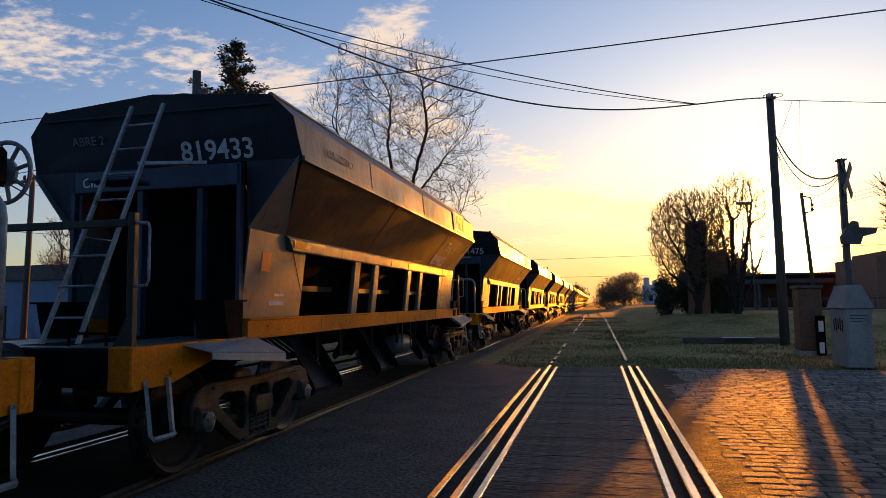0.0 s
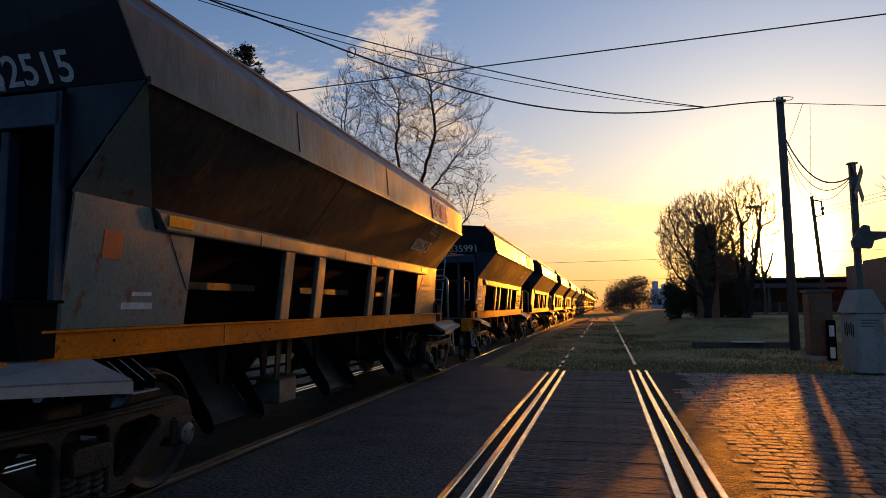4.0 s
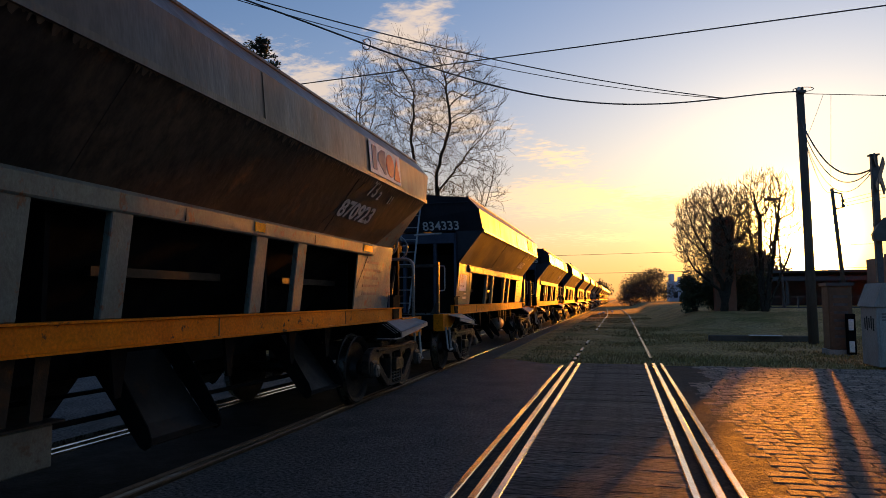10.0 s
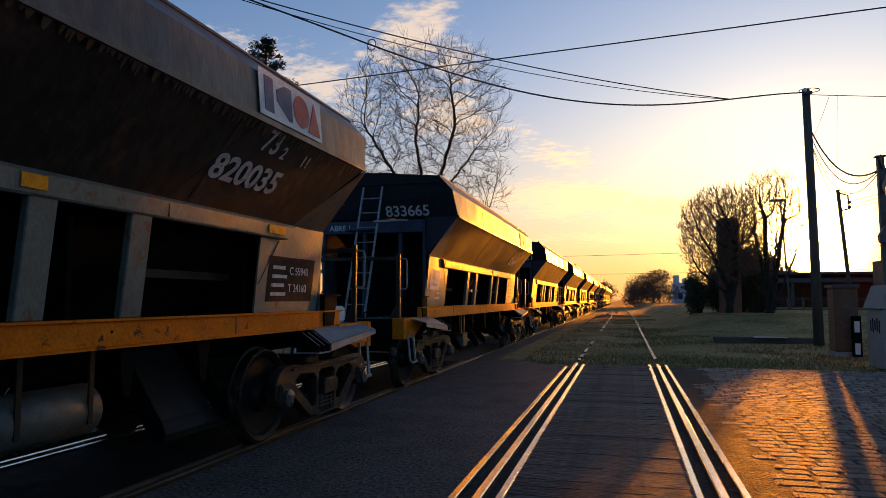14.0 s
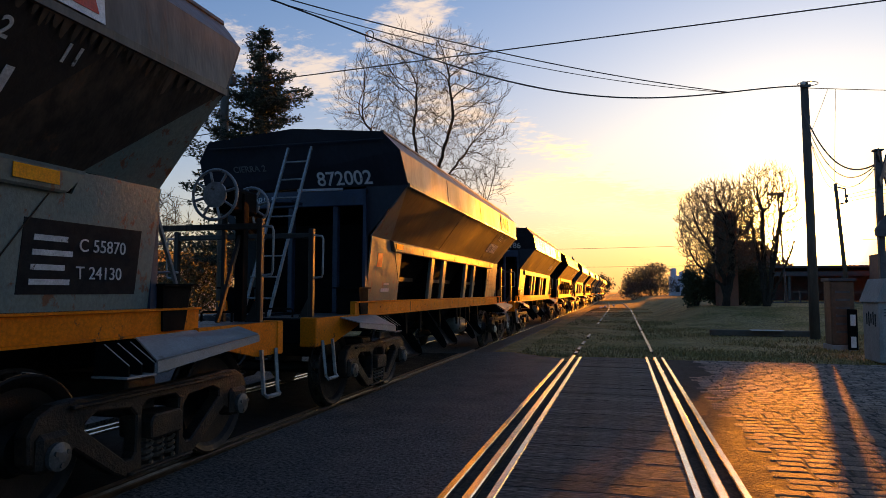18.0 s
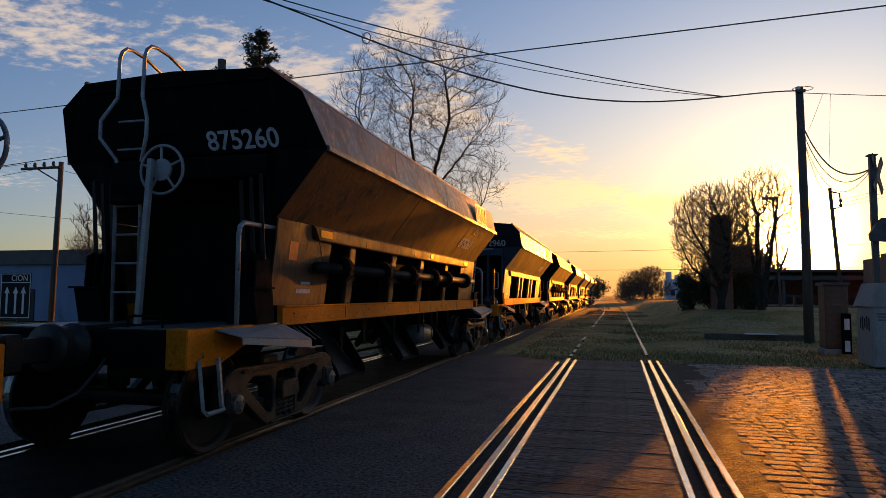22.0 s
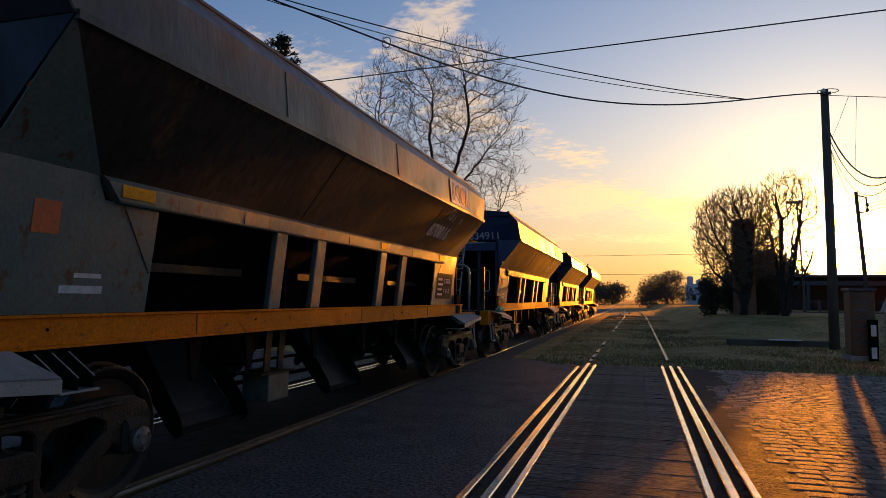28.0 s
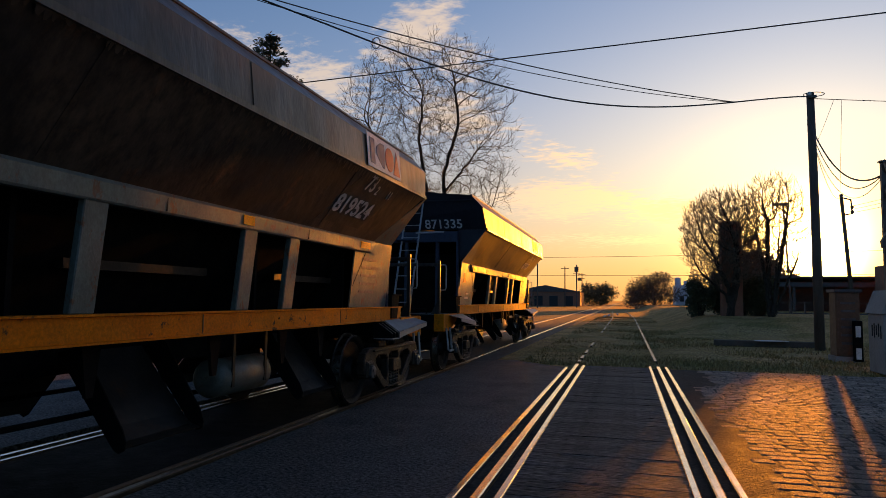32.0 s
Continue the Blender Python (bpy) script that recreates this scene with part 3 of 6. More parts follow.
        trim = tube([(-A[0], e * (A[1] + 0.01), A[2] - 0.10), (A[0], e * (A[1] + 0.01), A[2] - 0.10)], 0.012, 6)
        part("seam_strip", trim, end, sheet_end)
        # near-black colour carries the shade of the recess below the overhang
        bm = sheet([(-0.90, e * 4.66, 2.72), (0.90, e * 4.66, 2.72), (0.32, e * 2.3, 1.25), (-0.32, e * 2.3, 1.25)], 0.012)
        part("end_slope_sheet", bm, M["black"], w, "sloping end sheet, blackened for the shade inside")
        part("bulkhead_plate", box(-0.94, 0.94, min(e * 4.30, e * 4.33), max(e * 4.30, e * 4.33), 1.10, 2.42), M["black"], w, "bulkhead plate, blackened for the shade under the overhang")
        beam = part("end_top_beam", box(-1.0, 1.0, min(e * 4.80, e * 4.87), max(e * 4.80, e * 4.87), 2.63, 2.86, 0.008), M["blue"] if not rusty else end, w, "faded blue cross beam")
        for x in () if rusty else (-0.18, 0.52):
            part("bulkhead_post", box(x - 0.035, x + 0.035, min(e * 4.74, e * 4.84), max(e * 4.74, e * 4.84), 1.12, 2.63, 0.006), M["blue"] if not rusty else end, w, "narrow blue post")
        # edge plates from the deck up to the beam
        for s in (-1, 1):
            bm = prism([(e * 4.80, 1.12), (e * 4.80, 2.86), (e * 4.87, 2.86), (e * 4.87, 1.12)], "x", s * 0.955, s * 1.0)
            part("edge_plate", bm, M["blue"] if not rusty else end, w)
    # material inside, and the inner walls
    bm = prism([(-1.3, 3.52), (1.3, 3.52), (0.9, 3.62), (0.3, 3.72), (-0.35, 3.71), (-0.9, 3.6)], "y", -5.0, 5.0)
    part("load", bm, M["ballast"], w, "crushed stone load below the rim")


def sill_shape(s, y0, y1):
    out = [(s * 0.965, 1.085), (s * 1.052, 1.085), (s * 1.052, 1.100), (s * 1.030, 1.106), (s * 1.030, 1.268), (s * 1.058, 1.274), (s * 1.058, 1.290), (s * 0.965, 1.290)]
    return prism(out, "y", y0, y1)


def lean(bm, s):
    """Tilt a piece of the side outwards towards its top."""
    for v in bm.verts:
        v.co.x += s * 0.085 * max(v.co.z - 1.30, 0) / 0.8


def side_frame(w, kind):
    rusty = kind == "b"
    for s in (-1, 1):
        for e in (-1, 1):
            ring = [(e * 4.80, 1.292), (e * 3.48, 1.292), (e * 3.46, 2.04), (e * 3.98, 2.04), (e * 4.05, 2.19), (e * 4.795, 2.195)]
            bm = prism(ring, "x", s * 0.955, s * 0.975)
            lean(bm, s)
            p = part("end_panel", bm, M["panel"] if not rusty else M["rusty_hopper"], w, "weathered grey-green end panel with rust spots")
            fold = sheet([(s * 0.978, e * 3.81, 2.02), (s * 0.978, e * 3.80, 2.02), (s * 0.978, e * 3.49, 1.57), (s * 0.978, e * 3.50, 1.57)][:: -s * e], 0.004)
            lean(fold, s)
            part("pressed_fold", fold, M["chute"], p)
        if not rusty:
            for y in (-1.75, -0.90, 0.96, 1.80):
                bm = box(s * 0.99 - 0.04, s * 0.99 + 0.02, y - 0.105, y + 0.105, 1.29, 2.05, 0.008)
                lean(bm, s)
                part("side_post", bm, M["post"], w, "rust-specked grey post")
        else:
            for y in (-2.7, -1.0, 0.55, 2.3):
                bm = box(s * 0.93 - 0.03, s * 0.93 + 0.02, y - 0.1, y + 0.1, 1.29, 2.05, 0.008)
                lean(bm, s)
                part("side_post", bm, M["rusty_hopper"], w, "rusty post")
            bm = tube([(s * 1.12, -4.0, 1.72), (s * 1.12, 4.3, 1.72)], 0.065, 12)
            shaft = part("gate_shaft", bm, M["chute"], w, "long steel shaft along the side", True)
            for y in (-3.3, -1.8, -0.55, 0.85, 1.8, 3.5):
                part("shaft_bearing", lathe([(-0.10, 0.13), (-0.06, 0.17), (0.06, 0.17), (0.10, 0.13)], "y", (s * 1.10, y, 1.72), 14), M["black"], shaft)
        bm = prism([(s * 1.03, 2.03), (s * 1.095, 2.03), (s * 1.105, 2.045), (s * 1.115, 2.165), (s * 1.095, 2.192), (s * 1.03, 2.198)], "y", -4.05, 4.05)
        for v in bm.verts:
            v.co.y -= math.copysign(0.16 * max(2.198 - v.co.z, 0) / 0.168, v.co.y)
        rail = part("top_side_rail", bm, M["post"] if not rusty else M["rusty_hopper"], w, "grey side rail with rust along its edges")
        for y in (-2.45, -0.25, 2.05):
            part("rail_joint", box(s * 1.108 - 0.006, s * 1.108 + 0.006, y - 0.004, y + 0.004, 2.05, 2.16), M["chute"], rail)
        if s > 0:
            for y, wide in ((-3.74, 0.31), (0.86, 0.18), (3.66, 0.32)):
                part("reflector", box(1.114, 1.120, y - wide / 2, y + wide / 2, 2.07, 2.155), M["reflector"], rail, "amber reflector")
        # channel-shaped sill
        sill = part("side_sill", sill_shape(s, -5.40, 5.35), M["yellow"], w, "yellow-orange side sill")
        for y in (-2.95, 0.35, 3.1):
            part("sill_weld", box(s * 1.031 - 0.004, s * 1.031 + 0.004, y - 0.006, y + 0.006, 1.108, 1.266), M["rail_rust"], sill)
        for y in (-4.35, -2.1, 1.6):
            part("drain_hole", lathe([(0, 0.011), (s * 0.004, 0.011)], "x", (s * 1.030, y, 1.20), 10), M["black"], sill)
        # inner slope, blackened for shade, and a pale stiffener seen through the openings
        inner = part("inner_slope_sheet", sheet([(s * 0.93, -3.6, 2.19), (s * 0.93, 3.6, 2.19), (s * 0.30, 3.2, 1.15), (s * 0.30, -3.2, 1.15)][::s], 0.01), M["black"], w, "inner hopper slope, blackened for the shade within")
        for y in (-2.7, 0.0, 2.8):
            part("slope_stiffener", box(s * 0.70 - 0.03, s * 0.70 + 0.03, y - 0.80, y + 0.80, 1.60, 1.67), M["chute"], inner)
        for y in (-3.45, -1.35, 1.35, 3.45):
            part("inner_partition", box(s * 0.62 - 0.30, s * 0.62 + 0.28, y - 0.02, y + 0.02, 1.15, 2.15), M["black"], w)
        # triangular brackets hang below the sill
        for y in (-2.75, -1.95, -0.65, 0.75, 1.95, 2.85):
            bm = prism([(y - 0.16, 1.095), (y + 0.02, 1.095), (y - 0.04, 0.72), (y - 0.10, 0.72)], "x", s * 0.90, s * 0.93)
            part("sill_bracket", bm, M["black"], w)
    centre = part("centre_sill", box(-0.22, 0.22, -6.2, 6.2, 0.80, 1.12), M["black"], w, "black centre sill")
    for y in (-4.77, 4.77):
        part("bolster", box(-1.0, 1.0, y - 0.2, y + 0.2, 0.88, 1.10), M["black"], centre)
    # discharge chutes
    for s in (-1, 1):
        for y in (-2.56, 0.03, 2.70):
            prof = [(0.34, 0.98), (0.60, 0.66), (0.78, 0.44), (0.88, 0.345), (0.97, 0.325)]
            outline = [(s * x, z) for x, z in prof] + [(s * (x - 0.008), z - 0.010) for x, z in prof[::-1]]
            bm = prism(outline, "y", y - 0.43, y + 0.43)
            chute = part("discharge_chute", bm, M["chute"], w, "worn steel discharge chute with a turned-out lip")
            for k in (-1, 1):
                ring = [(s * 0.34, 0.98), (s * 0.60, 0.66), (s * 0.80, 0.41), (s * 0.88, 0.31), (s * 0.93, 0.285), (s * 0.975, 0.31), (s * 0.985, 0.37), (s * 0.95, 0.46), (s * 0.56, 1.04)]
                at = y + k * 0.45
                part("chute_cheek", prism(ring, "y", at - 0.006, at + 0.006), M["black"], chute)
    if kind in "abe":
        bm = lathe([(-0.45, 0.05), (-0.44, 0.13), (-0.39, 0.178), (0.39, 0.178), (0.44, 0.13), (0.45, 0.05)], "y", (0.74, 1.28, 0.66), 20)
        tank = part("air_tank", bm, M["tank"], w, "soiled cylindrical air tank", True)
        for y in (1.00, 1.56):
            part("tank_strap", box(0.905, 0.92, y - 0.02, y + 0.02, 0.58, 1.085), M["chute"], tank)
    else:
        part("valve_box", box(0.62, 0.92, -1.66, -1.26, 0.37, 0.64, 0.01), M["tank"], w, "small grey valve box")
        part("box_lid", box(0.60, 0.95, -1.84, -1.20, 0.645, 0.66), M["chute"], w)
        for y in (-1.60, -1.34):
            part("box_hanger", prism([(y - 0.05, 0.66), (y + 0.05, 0.66), (y + 0.10, 1.09), (y - 0.02, 1.09)], "x", 0.84, 0.86), M["chute"], w)
    for x in (-0.62, 0.55):
        part("brake_rod", tube([(x, -4.2, 0.56), (x, 4.2, 0.50)], 0.022, 6), M["black"], w)


def platform(w, e, rusty=False):
    """Deck, end beam, steps and rails at the end e of a wagon."""
    lo, hi = sorted((e * 4.64, e * 6.14))
    deck = part("end_deck", box(-1.02, 1.02, lo, hi, 1.075, 1.115), M["deck"], w, "tread-plate end deck")
    lo, hi = sorted((e * 6.14, e * 6.26))
    part("end_beam", box(-0.88, 0.88, lo, hi, 0.82, 1.11, 0.012), M["black"], w, "sooty end beam")
    for s in (-1, 1):
        ring = [(e * 6.14, 1.12), (e * 6.14, 0.80), (e * 5.78, 0.80), (e * 5.25, 0.98), (e * 5.25, 1.12)]
        wing = part("beam_wing", prism(ring, "x", s * 1.03, s * 1.075), M["yellow"], w, "yellow side wing of the end beam")
        part("beam_corner", box(min(s * 0.88, s * 1.085), max(s * 0.88, s * 1.085), lo, hi, 0.79, 1.125, 0.012), M["yellow"], wing, "chipped yellow beam corner")
        ring = [(s * 1.04, e * 5.88, 1.105), (s * 1.04, e * 4.60, 1.085), (s * 1.31, e * 4.50, 0.935), (s * 1.31, e * 5.82, 1.035)]
        foot = part("foot_plate", sheet(ring[::-s * e], 0.012), M["plate"], w, "pale sloping foot plate over the bogie")
        part("plate_edge", sheet([(s * 1.311, e * 5.82, 1.034), (s * 1.311, e * 4.50, 0.934), (s * 1.311, e * 4.50, 0.855), (s * 1.311, e * 5.82, 0.980)][::-s * e], 0.012), M["plate"], foot)
        for y in (4.49, 4.37, 4.25):
            part("plate_gusset", prism([(s * 1.03, 1.075), (s * 1.10, 1.065), (s * 1.30, 0.93), (s * 1.30, 0.86), (s * 1.03, 0.86)], "y", e * y - 0.006, e * y + 0.006), M["black"], foot)
            part("gusset_edge", sheet([(s * 1.10, e * y - 0.005, 1.068), (s * 1.10, e * y + 0.005, 1.068), (s * 1.303, e * y + 0.005, 0.932), (s * 1.303, e * y - 0.005, 0.932)][::-s], 0.005), M["plate"], foot)
        part("gusset_base", box(min(s * 1.03, s * 1.315), max(s * 1.03, s * 1.315), min(e * 4.22, e * 4.50), max(e * 4.22, e * 4.50), 0.845, 0.858), M["plate"], foot)
        part("step", tube([(s * 1.09, e * 5.83, 0.86), (s * 1.13, e * 5.82, 0.45), (s * 1.16, e * 5.83, 0.42), (s * 1.16, e * 6.07, 0.42), (s * 1.13, e * 6.08, 0.45), (s * 1.09, e * 6.10, 0.86)], 0.021, 4),
             M["rail_grey"], w, "bent bar step")
        bx = (s * 0.72, s * 1.05)
        ring = [(e * 4.89, 1.115), (e * 4.88, 1.46), (e * 5.22, 1.46), (e * 5.14, 1.115)]
        bin_ = part("sand_box", prism(ring, "x", min(bx), max(bx)), M["black"], w, "black tapered steel box on the deck")
        part("box_lid", box(min(bx) - 0.03, max(bx) + 0.03, min(e * 4.86, e * 5.27), max(e * 4.86, e * 5.27), 1.46, 1.48), M["black"], bin_)
    part("deck_handle", tube([(0.30, e * 6.0, 1.115), (0.30, e * 6.0, 1.20), (0.33, e * 5.99, 1.215), (0.62, e * 5.99, 1.215), (0.65, e * 6.0, 1.20), (0.65, e * 6.0, 1.115)], 0.012, 6), M["black"], deck)
    # draft gear and coupler
    bm = lathe([(0.0, 0.10), (0.01, 0.19), (0.06, 0.20), (0.07, 0.165), (0.26, 0.165), (0.27, 0.19), (0.31, 0.19), (0.32, 0.08)], "y", (0, e * 6.26 if e > 0 else -6.58, 0.97), 18)
    part("draft_gear", bm, M["hopper"], w, "grey draft gear drum", True)
    bm = box(-0.07, 0.07, min(e * 6.5, e * 6.92), max(e * 6.5, e * 6.92), 0.86, 1.06, 0.02)
    box(-0.13, 0.13, min(e * 6.86, e * 7.06), max(e * 6.86, e * 7.06), 0.80, 1.10, 0.03, bm)
    part("coupler", bm, M["bogie"], w, "rusty knuckle coupler")
    hose = [(0.30, e * 6.2, 0.92), (0.31, e * 6.34, 0.78), (0.29, e * 6.52, 0.62), (0.24, e * 6.74, 0.54), (0.16, e * 6.99, 0.56)]
    part("air_hose", tube(hose, 0.016, 6), M["cable"], w, "black brake hose", True)


def end_ladder(w, e):
    foot, top = Vector((0.08, e * 5.84, 1.12)), Vector((0.12, e * 5.12, 3.44))
    lad = None
    for x in (-0.20, 0.16):
        ob = part("ladder_rail", tube([foot + Vector((x, 0, 0)), top + Vector((x, 0, 0))], 0.022, 4), M["rail_grey"], w, "grey ladder rail")
        lad = lad or ob
    for k in range(8):
        p = foot.lerp(top, (k + 0.8) / 8.6)
        part("rung", tube([p + Vector((-0.20, 0, 0)), p + Vector((0.16, 0, 0))], 0.011, 6), M["rail_grey"], lad)
    arm = [(0.22, e * 5.40, 2.78), (0.72, e * 5.03, 2.835)]
    part("gate_lever", tube(arm, 0.024, 4), M["rail_grey"], w, "flat lever on the end sheet")
    part("lever_bracket", box(-0.30, 0.16, min(e * 5.12, e * 5.44), max(e * 5.12, e * 5.44), 2.62, 2.66, 0.01), M["blue"], w)


def end_rail(w, e, bent=False):
    """The guard rail across the end deck."""
    y = e * 6.06
    if not bent:
        for s in (-1, 1):
            post = part("rail_post", box(s * 0.92 - 0.03, s * 0.92 + 0.03, y - 0.03, y + 0.03, 1.115, 2.16, 0.005), M["hopper"], w, "guard rail post")
            part("post_foot", prism([(s * 0.92 - 0.16 * s, 1.115), (s * 0.92, 1.115), (s * 0.92, 1.42)], "y", y - 0.008, y + 0.008), M["hopper"], post)
            x = s * 0.92 + s * 0.03
            part("grab_handle", tube([(x, y, 2.08), (x + s * 0.10, y, 2.07), (x + s * 0.115, y, 2.03), (x + s * 0.115, y, 1.63), (x + s * 0.10, y, 1.59), (x, y, 1.58)], 0.013, 6), M["rail_grey"], post, "bright grab handle")
        part("guard_rail", box(-0.95, 0.92, y - 0.025, y + 0.025, 2.05, 2.11, 0.005), M["hopper"], w, "dark guard rail bar")
    else:
        arc = [(1.0, 1.115), (1.0, 1.96), (0.985, 2.03), (0.94, 2.085), (0.87, 2.11)]
        part("bent_guard_rail", tube([(-x, y, z) for x, z in arc] + [(x, y, z) for x, z in arc[::-1]], 0.028, 8), M["rail_grey"], w, "bent grey tube guard rail", True)
        part("rail_post", box(-0.03, 0.03, y - 0.025, y + 0.025, 1.115, 2.09, 0.005), M["hopper"], w)


def spoked_wheel(w, x, y, z, r, disc, spokes, label, mat="rail_grey"):
    bm = tube([(x + r * math.cos(a), y, z + r * math.sin(a)) for a in (2 * math.pi * k / 32 for k in range(32))], 0.016, 6, closed=True)
    wheel = part("brake_wheel", bm, M[mat], w, label, True)
    for k in range(spokes):
        a = 2 * math.pi * (k + 0.3) / spokes
        part("spoke", tube([(x + disc * 0.9 * math.cos(a), y, z + disc * 0.9 * math.sin(a)), (x + r * math.cos(a), y, z + r * math.sin(a))], 0.014, 6), M[mat], wheel)
    part("wheel_disc", lathe([(-0.02, 0.03), (-0.012, disc), (0.012, disc), (0.02, 0.03)], "y", (x, y, z), 20), M[mat], wheel)
    return wheel


def hand_brake(w):
    """A shaft with a spoked wheel at each end, on a stand upon the far end deck."""
    x, z = 0.54, 2.38
    stand = part("brake_stand", box(x + 0.06, x + 0.16, 6.10, 6.20, 1.115, z + 0.05, 0.008), M["black"], w, "black brake stand")
    part("stand_brace", tube([(x + 0.11, 5.75, 1.12), (x + 0.11, 6.12, 2.0)], 0.025, 4), M["hopper"], stand)
    part("gear_case", box(x - 0.10, x + 0.14, 5.92, 6.40, z - 0.16, z + 0.10, 0.03), M["black"], stand, "black gear case")
    part("brake_shaft", tube([(x, 5.84, z), (x, 6.48, z - 0.04)], 0.025, 8), M["hopper"], stand)
    part("chain_guide", box(x - 0.06, x - 0.02, 6.05, 6.09, 1.115, z - 0.16), M["hopper"], stand)
    spoked_wheel(w, x, 5.83, z, 0.25, 0.13, 8, "spoked hand brake wheel")
    spoked_wheel(w, x, 6.49, z - 0.04, 0.21, 0.10, 8, "spoked hand brake wheel")


def casting(outer, holes, x0, x1, bevel=0.012):
    """A plate across x with holes through it and softened edges."""
    bm = bmesh.new()
    loops = []
    for line in [outer] + holes:
        loops.append([bm.verts.new((x1, y, z)) for y, z in line])
    edges = [bm.edges.new((a, b)) for lp in loops for a, b in zip(lp, lp[1:] + lp[:1])]
    bmesh.ops.triangle_fill(bm, edges=edges, use_beauty=True)
    back = {}
    for v in bm.verts[:]:
        back[v] = bm.verts.new((x0, v.co.y, v.co.z))
    for f in bm.faces[:]:
        bm.faces.new([back[v] for v in f.verts][::-1])
    rims = []
    for lp in loops:
        for a, b in zip(lp, lp[1:] + lp[:1]):
            bm.faces.new((a, b, back[b], back[a]))
            rims.append(bm.edges.get((a, b)))
    bmesh.ops.recalc_face_normals(bm, faces=bm.faces[:])
    bmesh.ops.bevel(bm, geom=rims, offset=bevel, segments=1, affect="EDGES")
    return bm


def ring_band(profile, sides=40):
    """A closed (along, radius) profile turned about x, with no end caps."""
    bm = bmesh.new()
    rows = [[bm.verts.new((a, r * math.cos(2 * math.pi * k / sides), r * math.sin(2 * math.pi * k / sides))) for k in range(sides)] for a, r in profile]
    for p, q in zip(rows, rows[1:] + rows[:1]):
        for k in range(sides):
            bm.faces.new((p[k], p[(k + 1) % sides], q[(k + 1) % sides], q[k]))
    bmesh.ops.recalc_face_normals(bm, faces=bm.faces[:])
    return bm


def bogie(w, yc):
    b = None
    half = [(0.0, 0.725), (0.45, 0.73), (0.80, 0.745), (0.96, 0.735), (1.08, 0.68), (1.14, 0.58), (1.13, 0.42), (1.05, 0.36), (0.92, 0.37), (0.80, 0.44), (0.46, 0.20), (0.36, 0.15), (0.0, 0.14)]
    outer = [(yc + y, z) for y, z in half] + [(yc - y, z) for y, z in half[-2:0:-1]]
    wing = [(0.26, 0.30), (0.26, 0.55), (0.32, 0.61), (0.62, 0.635), (0.72, 0.59), (0.72, 0.54), (0.35, 0.26), (0.29, 0.26)]
    nest = [(-0.19, 0.185), (0.19, 0.185), (0.20, 0.60), (0.15, 0.64), (-0.15, 0.64), (-0.20, 0.60)]
    holes = [[(yc + y, z) for y, z in wing], [(yc - y, z) for y, z in wing], [(yc + y, z) for y, z in nest]]
    for s in (-1, 1):
        bm = casting(outer, holes, s * 1.03, s * 1.13)
        # flanges along the chords
        for y0, y1, z0, z1 in ((-0.85, 0.85, 0.69, 0.715), (-0.34, 0.34, 0.155, 0.175)):
            box(min(s * 1.06, s * 1.165), max(s * 1.06, s * 1.165), yc + y0, yc + y1, z0, z1, 0.006, bm)
        ob = part("side_frame", bm, M["bogie"], w, "rusty cast steel bogie side frame")
        b = b or ob
        end_box = prism([(yc - 0.17, 0.37), (yc + 0.17, 0.37), (yc + 0.18, 0.50), (yc + 0.14, 0.54), (yc - 0.14, 0.54), (yc - 0.18, 0.50)], "x", min(s * 0.9, s * 1.19), max(s * 0.9, s * 1.19), None, 0.012)
        part("bolster_end", end_box, M["bogie"], ob)
        for y in (-0.12, 0.0, 0.12):
            pts = [(s * 1.09 + 0.048 * math.cos(a), yc + y + 0.048 * math.sin(a), 0.19 + 0.18 * a / (2 * math.pi * 4)) for a in (2 * math.pi * k / 8 for k in range(33))]
            part("coil_spring", tube(pts, 0.014, 4), M["spring"], ob)
        for y in (-0.975, 0.975):
            part("axle_box", box(min(s * 1.0, s * 1.17), max(s * 1.0, s * 1.17), yc + y - 0.12, yc + y + 0.12, 0.35, 0.58, 0.03), M["bogie"], ob)
            part("bearing_cap", lathe([(0, 0.085), (s * 0.03, 0.085), (s * 0.04, 0.06), (s * 0.05, 0.03)], "x", (s * 1.17, yc + y, 0.44), 16), M["cap"], ob, "round bearing cap")
            bolts = bmesh.new()
            for a in (0.5, 2.6, 4.7):
                lathe([(0, 0.016), (s * 0.022, 0.016)], "x", (s * 1.20, yc + y + 0.05 * math.cos(a), 0.44 + 0.05 * math.sin(a)), 6, bolts)
            part("cap_bolts", bolts, M["cap"], ob)
    part("bogie_bolster", box(-0.95, 0.95, yc - 0.16, yc + 0.16, 0.50, 0.78, 0.02), M["bogie"], w, "bogie bolster")
    part("brake_beam", box(-0.8, 0.8, yc - 0.62, yc - 0.54, 0.36, 0.44), M["black"], w)
    for y in (-0.975, 0.975):
        bm = lathe([(-1.12, 0.06), (-0.96, 0.075), (0.96, 0.075), (1.12, 0.06)], "x", (0, 0, 0), 12)
        for s in (-1, 1):
            prof = [(0.775, 0.12), (0.775, 0.38), (0.78, 0.485), (0.805, 0.488), (0.815, 0.465), (0.905, 0.455), (0.915, 0.44), (0.895, 0.40), (0.865, 0.37), (0.85, 0.17), (0.93, 0.14), (0.935, 0.10)]
            lathe([(s * a, r) for a, r in prof], "x", (0, 0, 0), 36, bm)
        ws = part("wheelset", bm, M["wheel"], w, "rust-brown wheelset with worn treads", False)
        ws.location = (0, yc + y, WHEEL_R)
